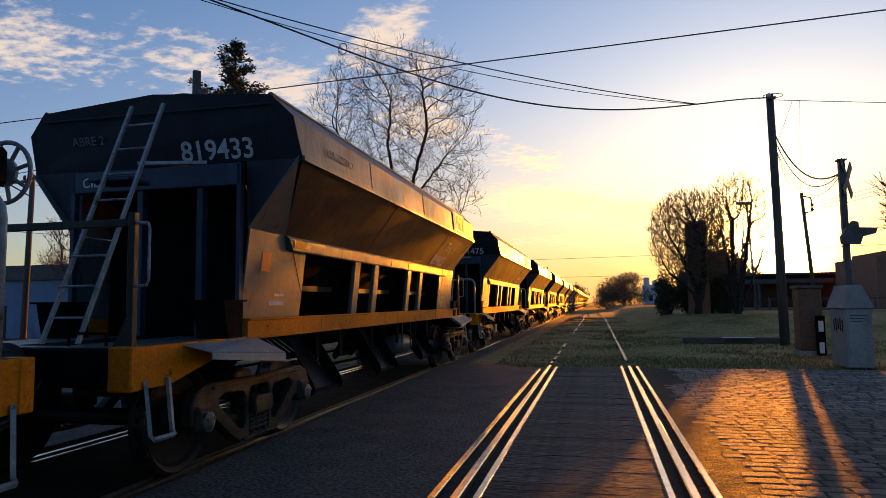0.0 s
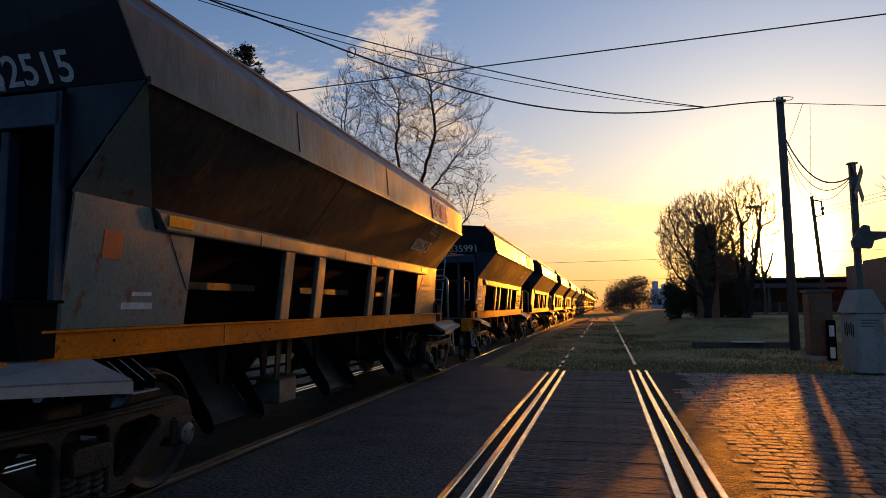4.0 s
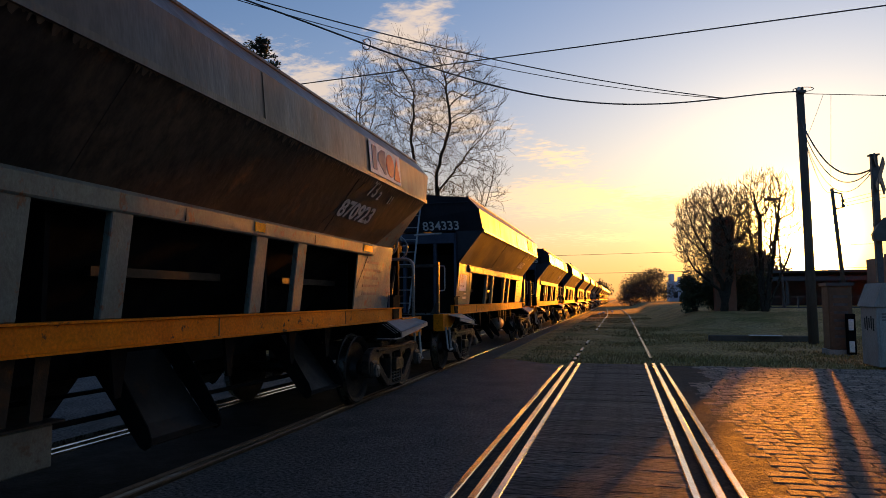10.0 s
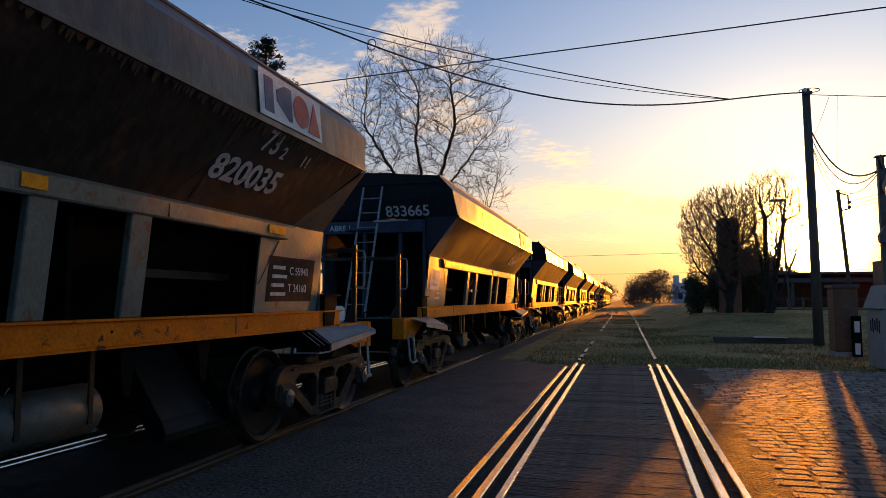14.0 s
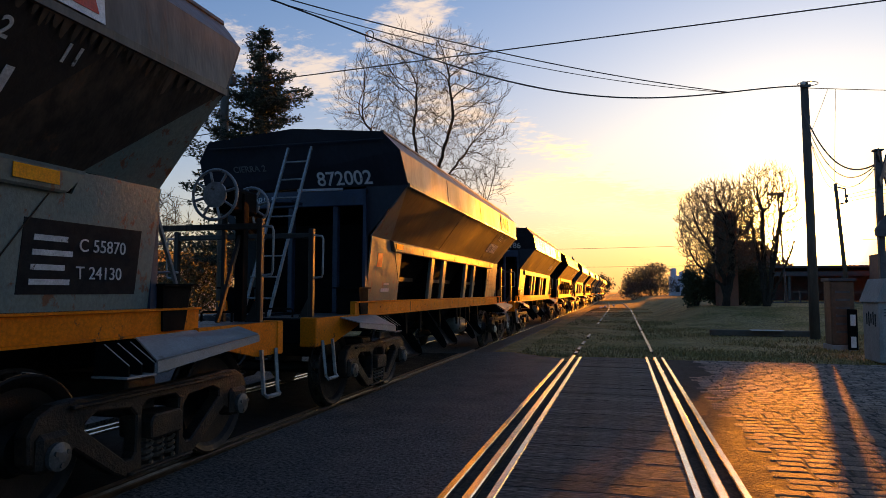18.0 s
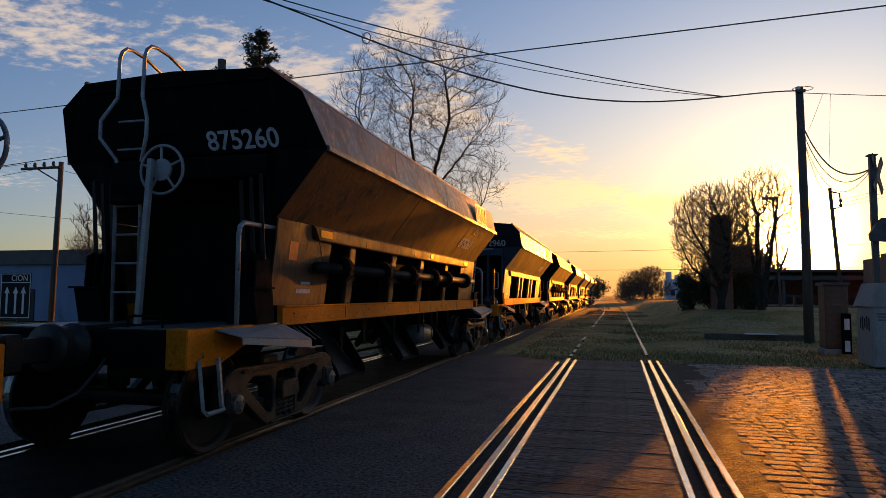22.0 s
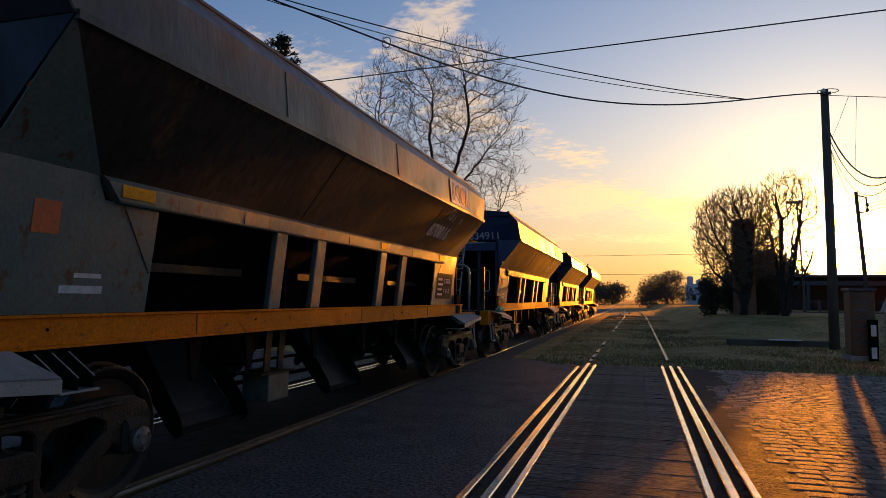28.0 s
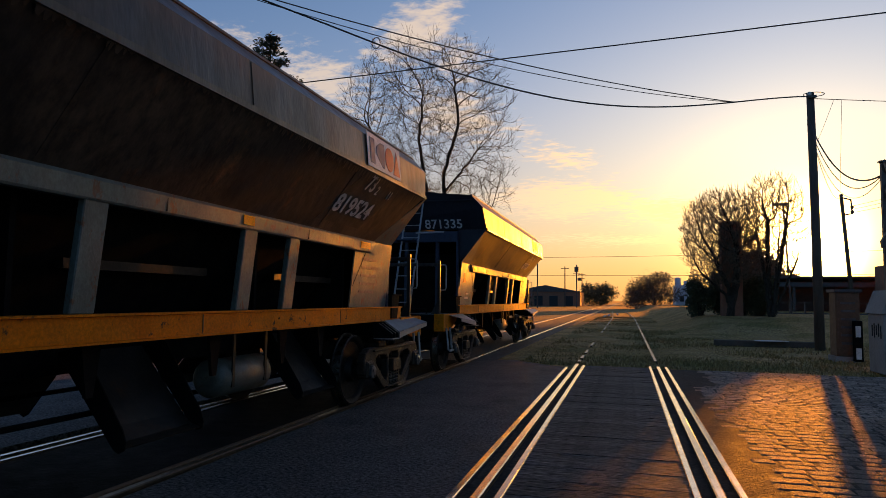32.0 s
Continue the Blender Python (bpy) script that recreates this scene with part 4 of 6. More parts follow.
        for s in (-1, 1):
            part("wheel_tread", ring_band([(s * 0.80, 0.470), (s * 0.812, 0.4665), (s * 0.904, 0.4575), (s * 0.904, 0.440), (s * 0.80, 0.440)]), M["tread"], ws, "polished wheel tread")


def squat(w):
    """The low-rimmed series: its upper body is less high and hangs out less at the ends."""
    for ob in w.children_recursive:
        if ob.type == "MESH" and ob.name.split(".")[0] in ("upper_side_sheet", "weld_seam", "top_rim", "end_sheet", "seam_strip", "load", "lower_side_sheet", "edge_lip", "peeling_edge"):
            for v in ob.data.vertices:
                if v.co.z > 2.90:
                    v.co.z = 2.90 + (v.co.z - 2.90) * 0.90
                if abs(v.co.y) > 4.62:
                    v.co.y = math.copysign(4.62 + (abs(v.co.y) - 4.62) * 0.55, v.co.y)


def wagon(label, kind="a"):
    w = root("hopper_wagon", label, "freight wagon", "wagons of the train")
    rusty = kind == "b"
    hopper_body(w, rusty)
    if kind == "e":
        squat(w)
    side_frame(w, kind)
    for e in (-1, 1):
        platform(w, e, rusty)
        if not rusty:
            end_ladder(w, e)
        if not (rusty and e < 0):
            end_rail(w, e, rusty or kind == "c")
        bogie(w, -4.68 if e < 0 else 4.80)
    if rusty:
        low, flare, top = (-0.49, -0.19), (-0.63, -0.08), 2.76
        lad = None
        for a, b in zip(low, flare):
            pts = [(a, -5.30, 1.115), (a, -5.32, 2.76), (b, -5.40, 2.98), (b, -5.40, 3.16), (a, -5.34, 3.40), (a, -5.33, 3.82), (a, -5.30, 3.90), (a, -5.24, 3.955), (a, -5.15, 3.97), (a, -4.95, 3.95), (a, -4.2, 3.72)]
            ob = part("ladder_rail", tube(pts, 0.020, 6), M["rail_grey"], w, "bent tube ladder rail over the top", True)
            lad = lad or ob
        for k in range(7):
            z = 1.42 + 0.29 * k
            part("rung", tube([(low[0], -5.31, z), (low[1], -5.31, z)], 0.012, 6), M["rail_grey"], lad)
        post = part("brake_stand", tube([(-0.02, -5.50, 1.115), (0.05, -5.48, 2.72)], 0.035, 4), M["plate"], w, "pale flat brake stand")
        part("gear_case", box(-0.50, 0.0, -5.42, -5.25, 2.30, 2.72, 0.03), M["black"], post, "black gear case")
        spoked_wheel(w, 0.13, -5.42, 2.62, 0.24, 0.11, 5, "five-spoked hand brake wheel", "plate")
        hoop = [(1.0, -5.42, 1.115), (1.0, -5.42, 1.98), (1.0, -5.40, 2.05), (1.0, -5.33, 2.09), (1.0, -4.0, 2.10)]
        part("side_guard_rail", tube(hoop, 0.024, 8), M["rail_grey"], w, "bent tube guard rail", True)
        for s in (-1, 1):
            for k in range(3):
                x = s * (0.78 + 0.11 * k)
                part("gate_lever", sheet([(x, -5.02, 1.75), (x + 0.05, -5.02, 1.75), (x + 0.03, -5.08, 2.55 + 0.03 * k), (x - 0.01, -5.08, 2.55 + 0.03 * k)], 0.012), M["chute"], w, "upright flat gate lever")
                part("lever_quadrant", prism([(-4.75, 1.115), (-5.02, 1.115), (-5.14, 1.5), (-5.12, 1.8), (-5.0, 1.86), (-4.85, 1.7)], "x", x, x + 0.02), M["black"], w)
    return w


END_POSE = Matrix(((1, 0, 0, 0), (0, 0, -1, 0), (0, 1, 0, 0), (0, 0, 0, 1)))      # letters that face back along the line
SIDE_POSE = Matrix(((0, 0, 1, 0), (1, 0, 0, 0), (0, 1, 0, 0), (0, 0, 0, 1)))      # letters that face the siding


def end_letter_pose(x, z, low=False):
    # the end sheet leans out towards its top
    (y0, z0), (y1, z1) = ((4.719, 2.90), (4.851, 3.296)) if low else ((4.80, 2.90), (5.04, 3.34))
    slope = math.atan2(y1 - y0, z1 - z0)
    y = -(y0 + (z - z0) * math.tan(slope)) - 0.012
    return Matrix.Translation((x, y, z)) @ Matrix.Rotation(slope, 4, "X") @ END_POSE


def lower_letter_pose(y, z):
    # on the lower side sheet, from (1.60, 2.90) down to (1.07, 2.195)
    tilt = math.atan2(1.60 - 1.07, 2.90 - 2.195)
    x = 1.60 - (2.90 - z) * math.tan(tilt) + 0.010
    return Matrix.Translation((x, y, z)) @ Matrix.Rotation(tilt, 4, "Y") @ SIDE_POSE


def mark(w, number, code="73", gate="CIERRA 2", act="ABRE 1", logo=True, board=True, words=True, extra="", load=("55870", "24130"), low=False, drop=0.0):
    if board:
        bm = box(0.16, 1.22, -0.004, 0.004, -0.09, 0.21)
        bm.transform(end_letter_pose(0.0, 2.98, low) @ END_POSE.inverted())
        part("number_board", bm, M["placard"], w, "black number board")
    letters(number, 0.29, end_letter_pose(0.25, 2.935, low) @ Matrix.Translation((0, 0, 0.006)), M["stencil"], w, "wagon_number", "white stencilled wagon number", 0.004, 0.97)
    if words:
        letters(gate, 0.13, end_letter_pose(-1.05, 3.16, low), M["faint"], w, "gate_lettering", "", 0.002)
        letters(act, 0.14, Matrix.Translation((-0.86, -4.875, 2.69)) @ END_POSE, M["stencil"], w, "gate_lettering", "", 0.002)
    if words:
        patch = prism([(2.12, -0.16), (3.30, -0.16), (3.78, 0.58), (2.55, 0.58)], "z", -0.012, -0.006)
        patch.transform(lower_letter_pose(0, 2.42))
        part("number_patch", patch, M["number_patch"], w, "black painted patch below the side number")
    letters(code, 0.30, lower_letter_pose(2.72, 2.70 - drop), M["stencil"], w, "side_lettering", "", 0.004, 0.9)
    letters("2       11", 0.17, lower_letter_pose(3.06, 2.69 - drop), M["stencil"], w, "side_lettering", "", 0.002, 0.9)
    letters(number, 0.32, lower_letter_pose(2.30, 2.41 - drop), M["stencil"], w, "side_lettering", "white stencilled number on the side", 0.008, 1.06)
    tilt = math.atan2(1.56 - 1.60, 3.34 - 2.90)
    on_band = Matrix.Translation((1.604, 0, 2.915)) @ Matrix.Rotation(tilt, 4, "Y") @ SIDE_POSE
    if logo:
        def flat(pts, depth, name, mat):
            bm = prism(pts, "z", depth, depth + 0.004)
            bm.transform(on_band @ Matrix.Translation((-0.14, 0, 0)))
            part(name, bm, mat, w)
        flat([(2.62, 0.02), (3.75, 0.02), (3.75, 0.42), (2.62, 0.42)], 0.008, "logo_panel", M["logo_white"])
        flat([(2.70, 0.07), (2.84, 0.07), (2.84, 0.37), (2.70, 0.37)], 0.013, "logo_mark", M["logo_blue"])
        flat([(2.90, 0.20), (3.10, 0.07), (3.16, 0.07), (3.16, 0.37), (3.04, 0.37), (2.90, 0.30)], 0.013, "logo_mark", M["logo_blue"])
        ring = [(3.34 + 0.15 * math.cos(a), 0.22 + 0.15 * math.sin(a)) for a in (2 * math.pi * k / 20 for k in range(20))]
        flat(ring, 0.013, "logo_mark", M["logo_red"])
        flat([(3.46, 0.06), (3.70, 0.06), (3.60, 0.38)], 0.014, "logo_mark", M["logo_red"])
    if drop:
        letters("COMPUERTA 2", 0.12, on_band @ Matrix.Translation((-4.1, 0.14, 0.008)), M["post"], w, "gate_lettering", "", 0.001)
    # small data patches on the end panels
    def on_panel(name, y, wide, z, high, mat, out=0.004, label=""):
        bm = box(0.975, 0.975 + out, y, y + wide, z, z + high)
        lean(bm, 1)
        return part(name, bm, mat, w, label)
    for y, z, a, b in ((-4.25, 1.42, 0.34, 0.05), (-4.15, 1.52, 0.22, 0.03)):
        on_panel("data_bar", y, a, z, b, M["stencil"])
    on_panel("orange_mark", -4.50, 0.19, 1.78, 0.20, M["orange"], 0.004, "orange square mark")
    if "board" in extra:
        on_panel("data_board", 3.66, 0.98, 1.40, 0.46, M["placard"], 0.004, "black data board with white figures")
        for k in range(4):
            on_panel("data_bar", 3.74, 0.30 - 0.05 * (k % 2), 1.46 + 0.09 * k, 0.035, M["stencil"], 0.008)
        letters("C " + load[0], 0.12, Matrix.Translation((1.028, 4.08, 1.68)) @ SIDE_POSE, M["stencil"], w, "data_lettering")
        letters("T " + load[1], 0.12, Matrix.Translation((1.010, 4.08, 1.50)) @ SIDE_POSE, M["stencil"], w, "data_lettering")
    else:
        for k in range(5):
            on_panel("data_bar", 3.72, 0.55 + 0.1 * (k % 2), 1.48 + 0.11 * k, 0.035, M["faint"])
    if "patch" in extra:
        on_panel("painted_patch", -4.62, 0.62, 1.60, 0.36, M["logo_white"], 0.004, "pale painted patch with worn grey letters")
        letters("AFB", 0.24, Matrix.Translation((1.022, -4.56, 1.69)) @ SIDE_POSE, M["faint"], w, "tag_lettering", "", 0.0, 0.9)
    if "tag" in extra:
        on_panel("painted_patch", -4.62, 0.62, 1.60, 0.36, M["logo_white"], 0.004, "pale painted patch with red letters")
        letters("AFB", 0.30, Matrix.Translation((1.022, -4.58, 1.67)) @ SIDE_POSE, M["logo_red"], w, "tag_lettering", "", 0.0, 0.9)


# number, kind, shift along the line from even spacing, board behind the number, sill's near end, marks on the panels
ROSTER = [
    ("", "c", 0.0, 0, 5.4, ""), ("819433", "e", -0.19, 0, 4.75, ""), ("871475", "c", -0.10, 0, 4.75, ""), ("832515", "c", 0.0, 0, 5.0, ""),
    ("835991", "a", 0.22, 0, 5.4, "tag board"), ("834705", "c", 0.15, 0, 4.9, "board"), ("870923", "c", 0.20, 0, 5.1, ""), ("834333", "a", 0.15, 0, 5.2, "patch"),
    ("820035", "e", 0.20, 1, 4.75, "board"), ("833665", "d", 0.10, 0, 5.2, "tag"), ("819821", "d", 0.0, 0, 5.4, "board"), ("872002", "a", -0.05, 0, 5.3, ""),
    ("833186", "a", -0.12, 1, 5.4, ""), ("875260", "b", 0.0, 0, 4.6, ""), ("832960", "a", 0.18, 0, 4.7, ""), ("882274", "b", 0.2, 0, 4.6, ""),
    ("870816", "c", 0.45, 0, 5.0, "board"), ("834911", "d", 0.25, 0, 5.0, ""), ("819524", "e", -0.05, 0, 4.6, ""), ("871335", "a", -0.1, 0, 5.0, ""),
]
TRAIN_AT_0 = 10.93
WAGONS = []


BRAKED = (-1, 1, 3, 4, 5, 6, 8, 9, 11, 12, 15, 16)
# by how much the near and the far end deck are longer than usual
DECKS = {-1: (0, 0.22), 0: (-0.25, 0), 4: (0, 0.42), 5: (-0.25, 0), 7: (0.05, 0), 9: (0, 0.42), 10: (-0.29, 0), 16: (0, 0.45), 17: (-0.30, 0)}
DECK_PARTS = ("end_deck", "end_beam", "beam_wing", "beam_corner", "step", "rail_post", "post_foot", "grab_handle", "guard_rail", "bent_guard_rail", "deck_handle", "ladder_rail", "rung",
              "air_hose", "coupler", "draft_gear", "brake_stand", "stand_brace", "gear_case", "brake_shaft", "chain_guide", "brake_wheel", "spoke", "wheel_disc")


def stretch_decks(w, near, far, made):
    for ob in w.children_recursive:
        if ob.type != "MESH" or ob.name.split(".")[0] not in DECK_PARTS:
            continue
        delta = far if ob.data.vertices[0].co.y > 0 else near
        if not delta:
            continue
        key = (ob.data.name, delta)
        if key not in made:
            made[key] = ob.data.copy()
            for v in made[key].vertices:
                v.co.y += math.copysign(delta, v.co.y) * min(max((abs(v.co.y) - 5.2) / 0.5, 0), 1)
        ob.data = made[key]


def make_train():
    masters, sills, made = {}, {}, {}
    text = {"a": "dusty dark hopper wagon with yellow sills and an end ladder", "c": "dark hopper wagon with bent tube end rails",
            "d": "dark blue hopper wagon with grey-green end panels", "e": "dusty dark hopper wagon with a low rim and yellow sills", "b": "rust-streaked round-shouldered hopper wagon with side shaft"}
    for k, (number, kind, shift, board, near, extra) in enumerate(ROSTER):
        y = TRAIN_AT_0 + PITCH * (k - 1) + shift
        if kind in masters:
            w = copy_thing(masters[kind], pose(XC, y, 0))
        else:
            w = masters[kind] = wagon(text[kind], kind)
            w.location = (XC, y, 0)
        WAGONS.append((w, y))
    for (w, y), (number, kind, shift, board, near, extra) in zip(WAGONS, ROSTER):
        for ob in w.children:
            if ob.name.startswith("side_sill") and near < 5.4:
                s = 1 if ob.data.vertices[0].co.x > 0 else -1
                if (s, near) not in sills:
                    sills[s, near] = finish("side_sill", sill_shape(s, -near, 5.35), M["yellow"])
                ob.data = sills[s, near]
        k = WAGONS.index((w, y)) - 1
        if k in BRAKED:
            hand_brake(w)
        if k in DECKS:
            stretch_decks(w, *DECKS[k], made)
        if number:
            mark(w, number, "72" if kind == "b" else "73", board=bool(board), words=kind != "b", extra=extra, low=kind == "e", drop=0.17 if number in ("819433", "871475") else 0.0, gate="ABRE 2" if kind == "e" else "CIERRA 2", act="CIERRA 1" if kind == "e" else "ABRE 1", load=("55940", "24160") if number == "820035" else ("55870", "24130"))


    bm = bmesh.new()
    bmesh.ops.create_icosphere(bm, subdivisions=3, radius=1.0)
    for v in bm.verts:
        k = 1 + 0.5 * noise.noise(v.co * 2.3) + 0.25 * noise.noise(v.co * 6.0)
        v.co = Vector((1.13 + v.co.x * 0.10 * k, -5.12 + v.co.y * 0.26 * k, 1.13 + v.co.z * 0.085 * k))
    part("plastic_bag", bm, M["green_film"], WAGONS[17][0], "crumpled green plastic bag caught on the foot plate")
    # one wagon has kept its brighter blue
    bright = {}
    for ob in WAGONS[17][0].children:
        if ob.name.split(".")[0] in ("end_sheet", "end_top_beam"):
            if ob.data.name not in bright:
                bright[ob.data.name] = ob.data.copy()
                bright[ob.data.name].materials[0] = M["deep_blue"]
            ob.data = bright[ob.data.name]
    caps = {}
    for k, e, text, mat in ((10, 1, "", "sign_white"), (3, -1, "N90573", "logo_blue"), (7, 1, "N91596B", ""), (9, -1, "N91593B", ""), (4, 1, "N20336B", "")):
        w = WAGONS[k + 1][0]
        if text:
            letters(text, 0.10, Matrix.Translation((1.133, (-4.68 if e < 0 else 4.80) + (0.62 if e < 0 else 0.55), 0.66)) @ SIDE_POSE, M["faint"], w, "bogie_lettering")
        if mat:
            for ob in w.children_recursive:
                if ob.name.startswith("bearing_cap") and ob.data.vertices[0].co.x > 0 and ob.data.vertices[0].co.y * e > 0:
                    if ob.data.name not in caps:
                        caps[ob.data.name] = ob.data.copy()
                        caps[ob.data.name].materials[0] = M[mat]
                    ob.data = caps[ob.data.name]


RIDERS = []


def make_riders():
    """A can and a bag that ride along on the end decks."""
    y = WAGONS[8][1]
    can = root("jerry_can", "white plastic can with a black latch on the wagon deck", "can")
    can.location = (XC, y, 0)
    body = part("body", box(0.56, 0.86, 5.44, 5.92, 1.117, 1.335, 0.035), M["logo_white"], can)
    part("seam", box(0.555, 0.865, 5.435, 5.925, 1.27, 1.278), M["plate"], can)
    part("latch", box(0.858, 0.872, 5.50, 5.57, 1.22, 1.27, 0.004), M["black"], body, "black latch")
    RIDERS.append((can, y))
    y = WAGONS[14][1]
    bm = bmesh.new()
    bmesh.ops.create_icosphere(bm, subdivisions=3, radius=1.0)
    for v in bm.verts:
        k = 1 + 0.35 * noise.noise(v.co * 2.1 + Vector((3, 1, 0))) + 0.22 * noise.noise(v.co * 5.5)
        v.co = Vector((0.72 + v.co.x * 0.20 * k, -5.50 + v.co.y * 0.38 * k, max(1.117, 1.20 + v.co.z * 0.15 * k)))
    bag = thing("plastic_bag", bm, M["dark"], "crumpled dark plastic bag lying on the wagon deck", "bag")
    bag.location = (XC, y, 0)
    paper = box(0.905, 0.913, -5.46, -5.22, 1.15, 1.24)
    part("paper_label", paper, M["logo_white"], bag, "pale printed label")
    RIDERS.append((bag, y))


def travel(t):
    """How far the train has come after t seconds."""
    return SPEED * t


# ---------------------------------------------------------------- ground, road and tracks
def make_ground():
    bm = bmesh.new()
    xs = [-1500, -400, -150, -60, -30, -18] + [-12 + 1.0 * k for k in range(37)] + [30, 40, 60, 150, 400, 1500]
    ys = [-1500, -400, -120, -40, -20] + [-10 + 1.25 * k for k in range(64)] + [72.5, 76, 85, 100, 130, 180, 260, 400, 700, 1200, 2500]
    grid = []
    for y in ys:
        row = []
        for x in xs:
            z = -0.05
            rise = min(max((y - 26) / 11, 0), 1) * min(max((x - 1.8) / 2.5, 0), 1)
            z += 0.72 * rise * rise * (3 - 2 * rise)
            if y > 16 and -2.6 < x < 30 and y < 120:
                z += 0.10 * (noise.noise((x * 0.35, y * 0.35, 1.0)) + 0.2) * min((y - 16) / 4, 1)
            row.append(bm.verts.new((x, y, z)))
        grid.append(row)
    for a, b in zip(grid, grid[1:]):
        for i in range(len(xs) - 1):
            bm.faces.new((a[i], a[i + 1], b[i + 1], b[i]))
    thing("ground", bm, M["ground"], "worn ground with dry winter grass and dirt", "ground", kind="structure", smooth=True)
    # asphalt of the road on both sides of the train's track
    road = thing("road", prism([(-3.42, -14), (-1.26, -14), (-1.26, 14.3), (-1.9, 14.9), (-2.6, 15.6), (-3.42, 15.2)], "z", -0.12, 0.0),
                 M["asphalt"], "worn dark asphalt between the two tracks", "road", kind="structure")
    thing("road_far_side", prism([(-30, -14), (-5.55, -14), (-5.55, 15.0), (-12, 15.3), (-30, 14.6)], "z", -0.12, 0.0),
          M["asphalt"], "worn asphalt beyond the train's track", "road", kind="structure")
    # darkened in colour to stand for the shade under the train
    thing("road_between_rails", box(-5.17, -3.68, -14, 14.9, -0.12, -0.02), M["oily"], "soiled asphalt between the train's rails, darkened for the shade of the wagons", "road", kind="structure")
    thing("pavement_bed", box(0.84, 30, -14, 14.7, -0.12, -0.0045), M["dirt"], "sandy bed below the stone setts", "road", kind="structure")


def rail_profile(x, top, guard=False):
    if guard:
        return [(x - 0.03, top - 0.10), (x + 0.03, top - 0.10), (x + 0.03, top - 0.008), (x + 0.022, top), (x - 0.022, top), (x - 0.03, top - 0.008)]
    return [(x - 0.07, top - 0.15), (x + 0.07, top - 0.15), (x + 0.012, top - 0.12), (x + 0.012, top - 0.04), (x + 0.036, top - 0.03), (x + 0.036, top - 0.008),
            (x + 0.026, top), (x - 0.026, top), (x - 0.036, top - 0.008), (x - 0.036, top - 0.03), (x - 0.012, top - 0.04), (x - 0.012, top - 0.12)]


def make_tracks():
    main = root("main_track", "railway track of the moving train", "railway track", kind="structure")
    part("rail", prism(rail_profile(XC + 0.874, 0.0), "y", -300, 16), M["worn_rail"], main, "dull brown running rail in the road")
    part("rail", prism(rail_profile(XC + 0.874, 0.0), "y", 16, 700), M["rail"], main, "polished running rail")
    part("rail", prism(rail_profile(XC - 0.874, 0.0), "y", -300, 700), M["rail"], main, "polished running rail")
    part("guard_rail", prism(rail_profile(XC - 0.874 + 0.16, 0.0, True), "y", -14, 15.2), M["rail"], main, "polished guard rail")
    for x in (XC + 0.874 + 0.12, XC + 0.874 - 0.13):
        part("flangeway_angle", prism(rail_profile(x, -0.012, True), "y", -14, 15.2), M["rail_rust"], main, "rusty flangeway edge")
    part("ballast_bed", prism([(XC - 1.9, -0.14), (XC + 1.7, -0.14), (XC + 1.35, -0.035), (XC - 1.5, -0.035)], "y", 15.2, 700), M["ballast"], main, "oily ballast and dirt")
    part("ballast_bed", prism([(XC - 1.9, -0.14), (XC + 1.7, -0.14), (XC + 1.35, -0.035), (XC - 1.5, -0.035)], "y", -300, -14), M["ballast"], main)
    side = root("siding_track", "disused siding with bright rails in the crossing", "railway track", kind="structure")
    for x, c in ((-1.06, -1), (0.66, 1)):
        part("rail", prism(rail_profile(x, 0.008), "y", -14, 15.1), M["rail"], side, "polished siding rail")
        ends = (14.3, 14.8) if c < 0 else (15.1, 15.1)
        part("guard_rail", prism(rail_profile(x - 0.17, 0.006, True), "y", -14, ends[0]), M["rail"], side, "polished guard rail")
        part("guard_rail", prism(rail_profile(x + 0.16, 0.006, True), "y", -14, ends[1]), M["rail"], side)
        part("flangeway_floor", box(x - 0.15, x - 0.03, -14, ends[0], -0.06, -0.045), M["dirt"], side)
        part("flangeway_floor", box(x + 0.03, x + 0.14, -14, ends[1], -0.06, -0.045), M["dirt"], side)
    # beyond the road the siding lies half buried and swings towards the main line
    def line(y):
        return -0.011 * max(y - 55, 0) - 0.00025 * max(y - 55, 0) ** 2
    for x, spans in ((0.66, ((16.4, 25.0), (25.4, 31.0), (31.6, 34.5), (35.2, 41.0), (41.5, 46), (47, 55), (55, 62), (62, 70), (70, 80), (80, 92))),
                     (-1.06, ((15.6, 16.1), (16.6, 17.5), (18.2, 19.4), (21.2, 22.8), (30, 32), (33, 37), (38, 45), (46, 56), (56, 64), (64, 74), (74, 84), (84, 94)))):
        for a, b in spans:
            bm = bmesh.new()
            n = 4
            for k in range(n):
                y0, y1 = a + (b - a) * k / n, a + (b - a) * (k + 1) / n
                sheet([(x - 0.033 + line(y0), y0, 0.012), (x + 0.033 + line(y0), y0, 0.012), (x + 0.033 + line(y1), y1, 0.012), (x - 0.033 + line(y1), y1, 0.012)], 0.12, bm)
            part("buried_rail", bm, M["worn_rail"], side, "half-buried siding rail")
    # crossing planks between the siding's rails
    rng = random.Random(5)
    y, meshes = -2.0, []
    for k in range(4):
        wob = [rng.uniform(-0.003, 0.003) for _ in range(8)]
        bm = bmesh.new()
        n = 7
        rows = [[], []]
        for i in range(n + 1):
            x = -0.875 + 1.345 * i / n
            for j, yy in enumerate((0.0, 1.0)):
                rows[j].append((bm.verts.new((x, yy + 0.014 * rng.uniform(-1, 1), -0.004 + wob[i] * (1 if j else -0.6))), bm.verts.new((x, yy, -0.10))))
        for i in range(n):
            bm.faces.new((rows[0][i][0], rows[0][i + 1][0], rows[1][i + 1][0], rows[1][i][0]))
